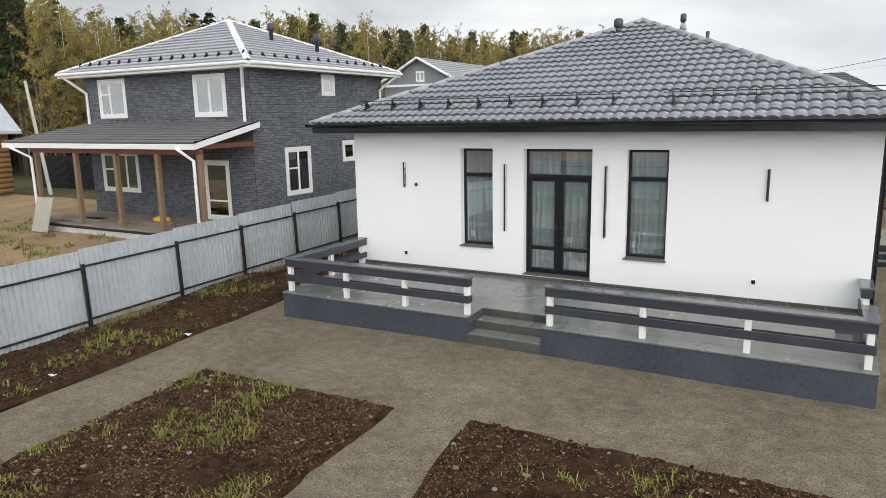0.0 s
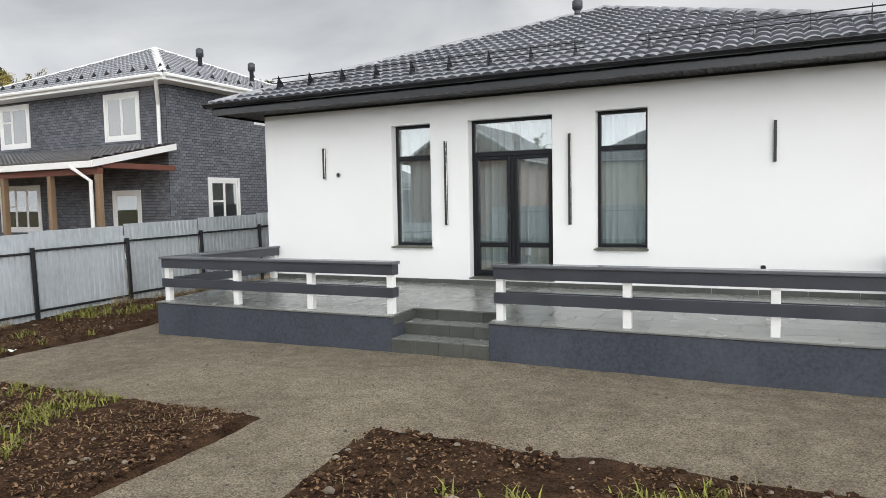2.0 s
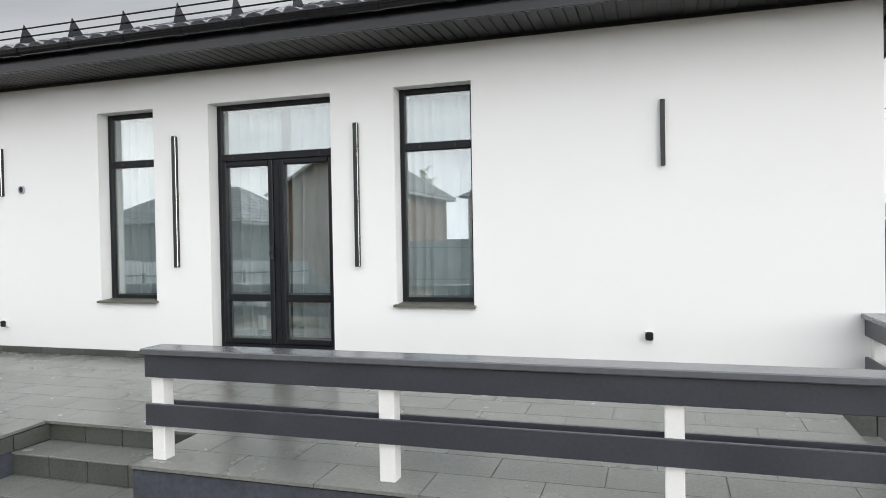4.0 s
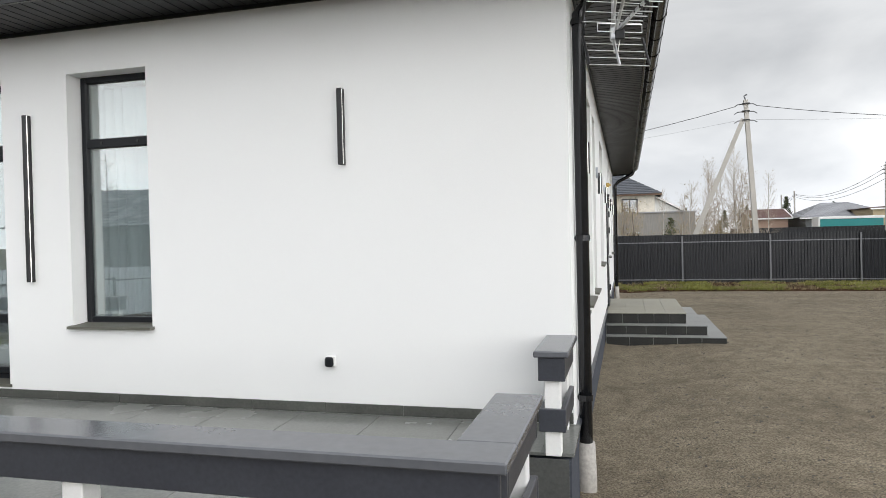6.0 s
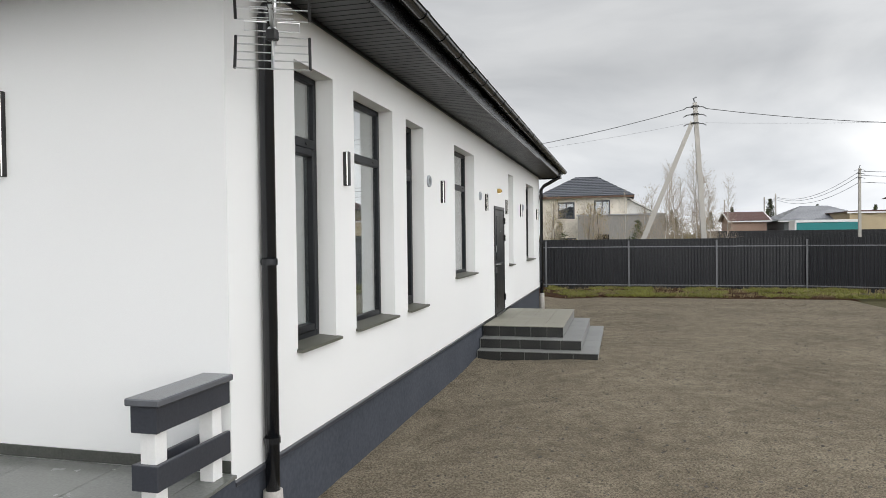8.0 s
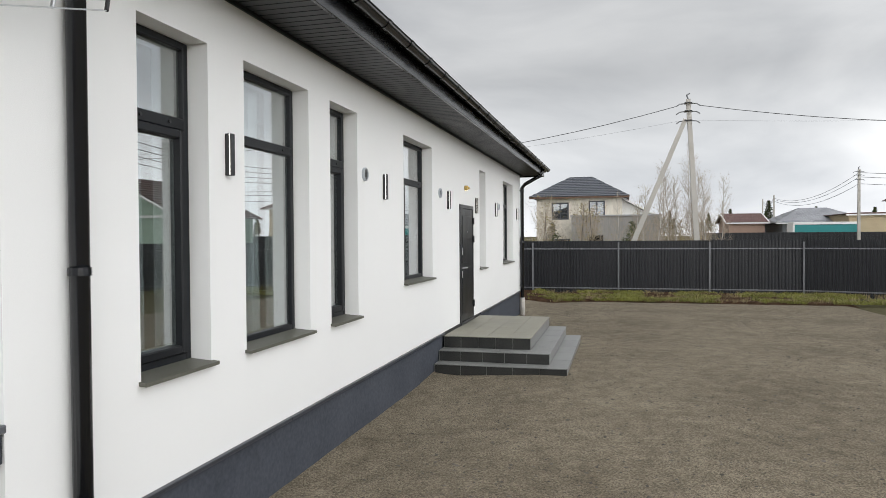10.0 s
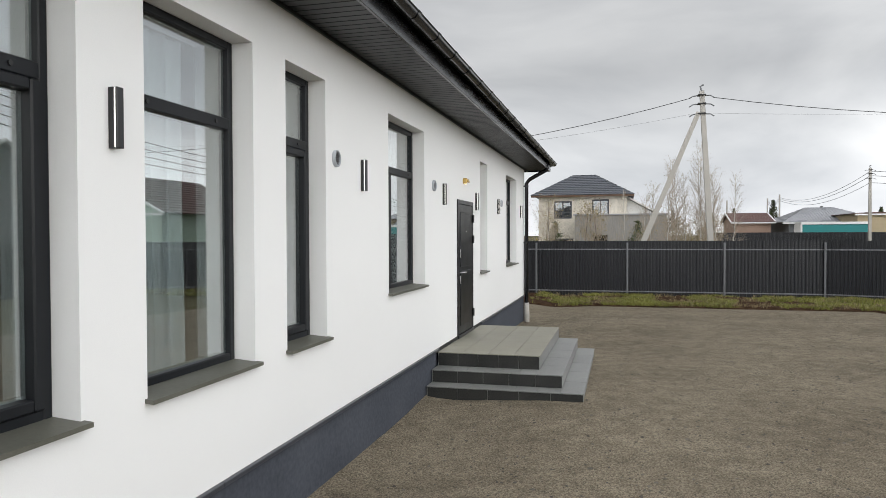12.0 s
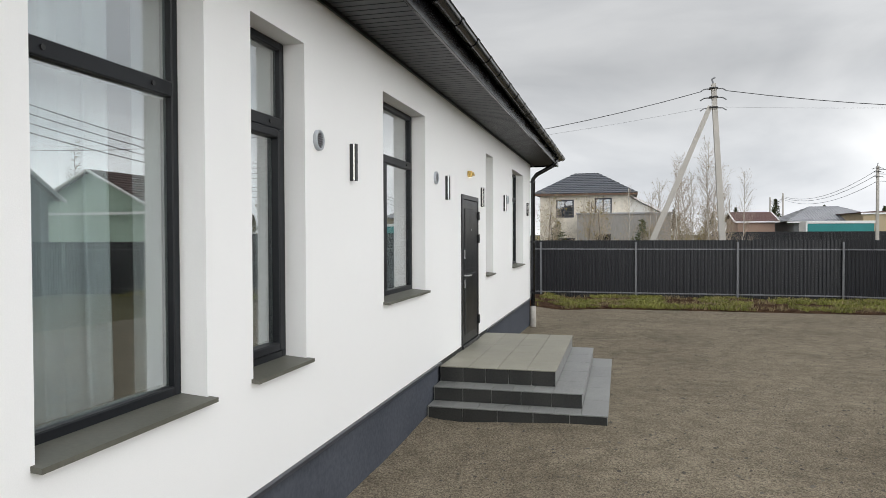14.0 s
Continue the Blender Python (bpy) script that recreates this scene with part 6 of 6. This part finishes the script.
def plant(k, x, y, s, group):
    t = copy_thing(WOODS[k], Matrix.Translation((x, y, -0.3)) @ Matrix.Rotation(rnd.uniform(0, 6.28), 4, "Z"))
    t.scale = (s * rnd.uniform(0.9, 1.1), s * rnd.uniform(0.9, 1.1), s)
    tagged(t, group=group)


TALL = (13.5, 12.5, 14.5, 13.0, 15.0, 11.0)


def crown_line(deg):
    """The slope at which the treetops stand over the yard, by the bearing west of north."""
    return 0.112 + 0.020 * smooth01(26, 40, deg) + 0.045 * smooth01(56, 62, deg) - 0.004 * smooth01(25, 15, deg)


for i in range(620):
    deg = lerp(14.5, 72, (i + rnd.random()) / 620)
    az, d = radians(deg), rnd.uniform(60, 100)
    k = rnd.choices(range(6), (6, 5, 4, 1.0 if deg < 56 else 1.8, 1.3, 6))[0]
    top = 3.8 + d * crown_line(deg) * rnd.uniform(0.74, 1.1)
    plant(k, -1 - math.sin(az) * d, -12 + math.cos(az) * d, (top + 0.3) / TALL[k], "trees of the wood")


def far_wood():
    """The depth of the wood: stems and budding twigs too far in to be told apart."""
    stems, buds = Geo(), Geo()
    for i in range(520):
        deg = lerp(14, 73, (i + rnd.random()) / 520)
        az, d = radians(deg), rnd.uniform(92, 116)
        x, y = -1 - math.sin(az) * d, -12 + math.cos(az) * d
        top = 3.6 + d * crown_line(deg) * rnd.uniform(0.74, 1.02)
        lean = rnd.gauss(0, 0.3)
        stems.tube([(x, y, -0.5), (x + lean, y, top)], [rnd.uniform(0.07, 0.13), 0.02], 4, False)
        for j in range(5):
            a, t = rnd.uniform(0, 6.28), rnd.uniform(0.4, 0.85)
            b = Vector((x + lean * t, y, top * t))
            stems.tube([b, b + Vector((math.cos(a) * 0.9, math.sin(a) * 0.9, rnd.uniform(1.2, 2.4)))], [0.04, 0.012], 3, False)
        for j in range(430):
            t = rnd.random() ** 0.8 * 0.95
            r = (0.2 + 1.5 * (1 - t)) * rnd.uniform(0.1, 1.0)
            a = rnd.uniform(0, 6.28)
            leaf(buds, Vector((x + lean * t + math.cos(a) * r, y + math.sin(a) * r, top * (0.08 + 0.92 * t))), rnd.uniform(0.1, 0.26), rnd)
    tagged(part("far_wood_stems", stems, M_BIRCH, None, "pale stems deep in the wood"), category="woods", kind="stuff")
    tagged(part("far_wood_buds", buds, M_BUD, None, "ochre haze of spring buds deep in the wood"), category="woods", kind="stuff")


far_wood()
for i in range(70):
    plant(rnd.choice((0, 1, 2, 3, 5, 4)), rnd.uniform(2, 80), rnd.uniform(118, 150), rnd.uniform(0.3, 0.56), "distant trees")
for i in range(44):
    plant(rnd.choice((0, 1, 5, 5)), rnd.uniform(5, 19), rnd.uniform(88, 108), rnd.uniform(0.17, 0.32), "low trees beyond the back fence")
for i in range(12):
    plant(rnd.choice((0, 1, 2, 5)), rnd.uniform(-45, 15), rnd.uniform(-52, -42), rnd.uniform(0.5, 0.7), "trees across the garden")
for i in range(7):
    plant(rnd.choice((0, 1, 2, 5)), rnd.uniform(36, 44), rnd.uniform(0, 50), rnd.uniform(0.5, 0.7), "trees across the lane")
for w in WOODS:
    w.location = (-60 - 4 * WOODS.index(w), 55 + 2 * WOODS.index(w), -0.3)
# bare trees behind the back fence
BARE = [branchy(21, 5.4, 0.75, 0, 0.1, M_BIRCH, M_BUD, "bare_tree", "slender bare young tree behind the back fence", 0.36, 60, 14, 0.36, M_PALETWIG, 1.9),
        branchy(22, 4.6, 0.8, 120, 0.05, M_BIRCH, M_BUD, "bare_tree", "slender young tree with a few buds behind the back fence", 0.36, 56, 14, 0.36, M_PALETWIG, 1.9),
        branchy(23, 2.9, 0.95, 260, 0.05, M_BARK, M_BUD, "bare_shrub", "twiggy shrub with small yellow buds", 0.45, 44, 12, 0.42, M_PALETWIG, 1.9)]
for x, y, k, s in ((4.3, 33, 0, 1.1), (5.0, 35, 1, 1.2), (6.0, 34, 0, 1.15), (6.6, 36, 1, 1.3), (7.4, 34, 0, 1.0), (3.2, 36, 1, 1.0), (-0.2, 42, 2, 1.6), (0.8, 44, 2, 1.5), (-1.5, 40, 2, 1.3), (4.6, 37, 2, 1.2), (6.9, 38, 2, 1.3), (-2.6, 44, 2, 1.7), (3.7, 34.5, 1, 1.1), (4.7, 36.2, 0, 1.2), (5.4, 34.2, 0, 1.0), (6.3, 37.2, 0, 1.35), (7.0, 35.1, 1, 1.2), (2.5, 36.5, 0, 0.9), (1.2, 41, 2, 1.4)):
    t = copy_thing(BARE[k], Matrix.Translation((x, y, -0.3)) @ Matrix.Rotation(x * 2.3, 4, "Z"))
    t.scale = (s, s, s)
    tagged(t, group="bare trees behind the back fence")
BARE[0].location, BARE[1].location, BARE[2].location = (5.6, 37.5, -0.3), (7.0, 39, -0.3), (3.4, 40, -0.3)
sp = copy_thing(WOODS[3], Matrix.Translation((3.3, 44.5, -0.3)))
sp.scale = (0.42, 0.42, 0.24)
sp = copy_thing(WOODS[3], Matrix.Translation((-2.0, 45.5, -0.3)))
sp.scale = (0.4, 0.4, 0.24)

# ---- weeds, stones, grass ----


def blades(name, m, label, spots, seed, lo, hi, width, per):
    rnd = random.Random(seed)
    g = Geo()
    for x, y, z in spots:
        for k in range(per):
            bx, by = x + rnd.gauss(0, 0.035), y + rnd.gauss(0, 0.035)
            h = rnd.uniform(lo, hi)
            az, bend = rnd.uniform(0, 6.28), rnd.uniform(0.4, 1.8) * h
            dx, dy = math.cos(az), math.sin(az)
            w = width * rnd.uniform(0.6, 1.2)
            sx, sy = -dy * w, dx * w
            g.add([(bx - sx, by - sy, z - 0.02), (bx + sx, by + sy, z - 0.02), (bx + dx * bend * 0.4 + sx * 0.7, by + dy * bend * 0.4 + sy * 0.7, z + h * 0.6),
                   (bx + dx * bend * 0.4 - sx * 0.7, by + dy * bend * 0.4 - sy * 0.7, z + h * 0.6), (bx + dx * bend, by + dy * bend, z + h)], ((0, 1, 2, 3), (3, 2, 4)))
    ob = part(name, g, m, None, label)
    return tagged(ob, category="grass", kind="stuff")


def scatter(area, n, seed, clump=0.0, rise=0.064):
    rnd = random.Random(seed)
    xl, xr, y0, y1 = area
    out = []
    while len(out) < n:
        y = rnd.uniform(y0 + 0.1, y1 - 0.1)
        x = rnd.uniform(xl(y) + 0.08, xr(y) - 0.08)
        if noise.noise(Vector((x * 0.9, y * 0.9, seed))) + 0.4 * noise.noise(Vector((x * 3, y * 3, seed))) > clump:
            out.append((x, y, ground_z(x, y) + rise))
    return out


NEAR_A = (BED_A[0], BED_A[1], -9.6, BED_A[3])
NEAR_B = (BED_B[0], lambda y: 1.2, -8.6, BED_B[3])
NEAR_S = (lambda y: -13.1, STRIP[1], -9.5, 3.0)
blades("weeds", M_GRASS, "young green weeds on the soil bed", scatter(NEAR_A, 330, 1, 0.16), 1, 0.015, 0.08, 0.0085, 9)
blades("weeds", M_GRASS, "young green weeds on the soil bed", scatter(NEAR_B, 110, 2, 0.26), 2, 0.015, 0.09, 0.0085, 9)
blades("weeds", M_GRASS, "young green weeds along the metal fence", scatter(NEAR_S, 330, 3, 0.15), 3, 0.02, 0.10, 0.0085, 8)
blades("dry_stalks", M_STRAW, "dry straw-coloured stalks on the soil", scatter(NEAR_A, 110, 4, 0.0) + scatter(NEAR_B, 90, 5, 0.0), 4, 0.01, 0.06, 0.004, 5)
blades("dry_stalks", M_STRAW, "dry grass along the foot of the metal fence", scatter((lambda y: -13.14, lambda y: -12.75, -9.5, 3.0), 420, 6, -0.2), 6, 0.03, 0.17, 0.0045, 5)
VERGE = (lambda y: -0.6, lambda y: 15.0, 20.05, 23.9)
blades("verge_grass", M_GRASS, "fresh green grass under the back fence", scatter(VERGE, 4200, 7, -0.02), 7, 0.02, 0.095, 0.009, 7)
blades("verge_grass", M_STRAW, "dry grass mixed into the verge", scatter(VERGE, 1100, 8, -0.1), 8, 0.03, 0.12, 0.007, 5)
blades("yard_grass", M_GRASS, "patchy grass at the edge of the sandy yard", scatter((lambda y: -30, lambda y: -14.0, -6.0, 3.5), 900, 9, 0.12, 0.04), 9, 0.05, 0.2, 0.012, 7)


def stones(name, m, label, spots, seed, lo, hi):
    rnd = random.Random(seed)
    g = Geo()
    base = [(0, 0, 1), (0.9, 0, 0.3), (0.28, 0.85, 0.3), (-0.73, 0.53, 0.3), (-0.73, -0.53, 0.3), (0.28, -0.85, 0.3), (0.73, 0.53, -0.4), (-0.28, 0.85, -0.4), (-0.9, 0, -0.4), (-0.28, -0.85, -0.4), (0.73, -0.53, -0.4)]
    fs = [(0, 1, 2), (0, 2, 3), (0, 3, 4), (0, 4, 5), (0, 5, 1), (1, 6, 2), (2, 7, 3), (3, 8, 4), (4, 9, 5), (5, 10, 1), (6, 7, 2), (7, 8, 3), (8, 9, 4), (9, 10, 5), (10, 6, 1)]
    for x, y, z in spots:
        r = rnd.uniform(lo, hi) * rnd.uniform(0.5, 1.0)
        sx, sy, sz = r * rnd.uniform(0.8, 1.3), r * rnd.uniform(0.7, 1.2), r * rnd.uniform(0.45, 0.8)
        az = rnd.uniform(0, 6.28)
        ca, sa_ = math.cos(az), math.sin(az)
        g.add([(x + (px * ca - py * sa_) * sx * rnd.uniform(0.85, 1.15), y + (px * sa_ + py * ca) * sy, z + pz * sz) for px, py, pz in base], fs)
    ob = part(name, g, m, None, label)
    return tagged(ob, category="stones", kind="stuff")


stones("loose_stones", M_STONE, "pale loose stones lying in the soil", scatter(NEAR_A, 130, 21, -0.5) + scatter(NEAR_B, 120, 22, -0.5) + scatter(NEAR_S, 80, 23, -0.5), 21, 0.01, 0.05)
M_CLOD = mat("soil_clods", (0.028, 0.0155, 0.0095), 0.95, var=0.4, scale=8, fine=40, bump=0.4, dist=0.01, col2=(0.08, 0.047, 0.029), per="island", spec=0.06)
stones("soil_clods", M_CLOD, "crumbly dark clods of turned soil", scatter(NEAR_A, 3000, 24, -1) + scatter(NEAR_B, 2600, 25, -1) + scatter(NEAR_S, 2400, 26, -1), 24, 0.01, 0.046)
GRAV = (lambda y: -10.2 if y < -2.8 else 0.4, lambda y: 3.0 if y < -2.8 else 8.5, -9.0, 18.5)
def litter(spots, seed):
    rnd = random.Random(seed)
    g = Geo()
    for x, y, z in spots:
        c = Vector((x, y, z + rnd.uniform(0.0, 0.03)))
        a = rnd.uniform(0, 6.28)
        d = Vector((math.cos(a), math.sin(a), rnd.gauss(0, 0.35))) * rnd.uniform(0.005, 0.022)
        s = Vector((-math.sin(a), math.cos(a), rnd.gauss(0, 0.35))) * rnd.uniform(0.004, 0.012)
        g.add((c - d, c + s, c + d, c - s), ((0, 1, 2, 3),))
    return tagged(part("leaf_litter", g, M_LITTER, None, "scraps of dead leaves and roots on the soil"), category="litter", kind="stuff")


M_LITTER = mat("dead_leaf_litter", (0.15, 0.084, 0.045), 0.85, var=0.5, scale=6, fine=40, bump=0, col2=(0.25, 0.155, 0.082), per="island", spec=0.2)
litter(scatter(NEAR_A, 8500, 31, -0.3) + scatter(NEAR_B, 7500, 32, -0.3) + scatter(NEAR_S, 5500, 33, -0.3), 31)
stones("gravel_pebbles", mat("gravel_pebble", (0.15, 0.135, 0.115), 0.9, var=0.25, scale=9, fine=60, bump=0.2, per="island", spec=0.2), "loose pebbles on the gravel", scatter(GRAV, 9000, 27, -1, 0.014), 27, 0.005, 0.02)


def paper_scrap(x, y, size, seed):
    """A crumpled scrap: a small bent sheet with thickness."""
    rnd = random.Random(seed)
    n = 6
    z0 = ground_z(x, y) + 0.075
    top = [[(x + size * (i / n - 0.5), y + 0.6 * size * (j / n - 0.5), z0 - 0.02 + 0.008 * rnd.random() + 0.01 * math.sin(i * 0.9 + j * 0.6)) for i in range(n + 1)] for j in range(n + 1)]
    g = Geo().sheet(top).sheet([[(px, py, pz - 0.003) for px, py, pz in row[::-1]] for row in top])
    ob = part("paper_scrap", g, M_POST, None, "crumpled white scrap of packaging on the soil")
    tagged(ob, category="litter", group="paper scraps")


paper_scrap(-11.09, -6.81, 0.13, 5)
paper_scrap(-10.68, -4.52, 0.12, 6)
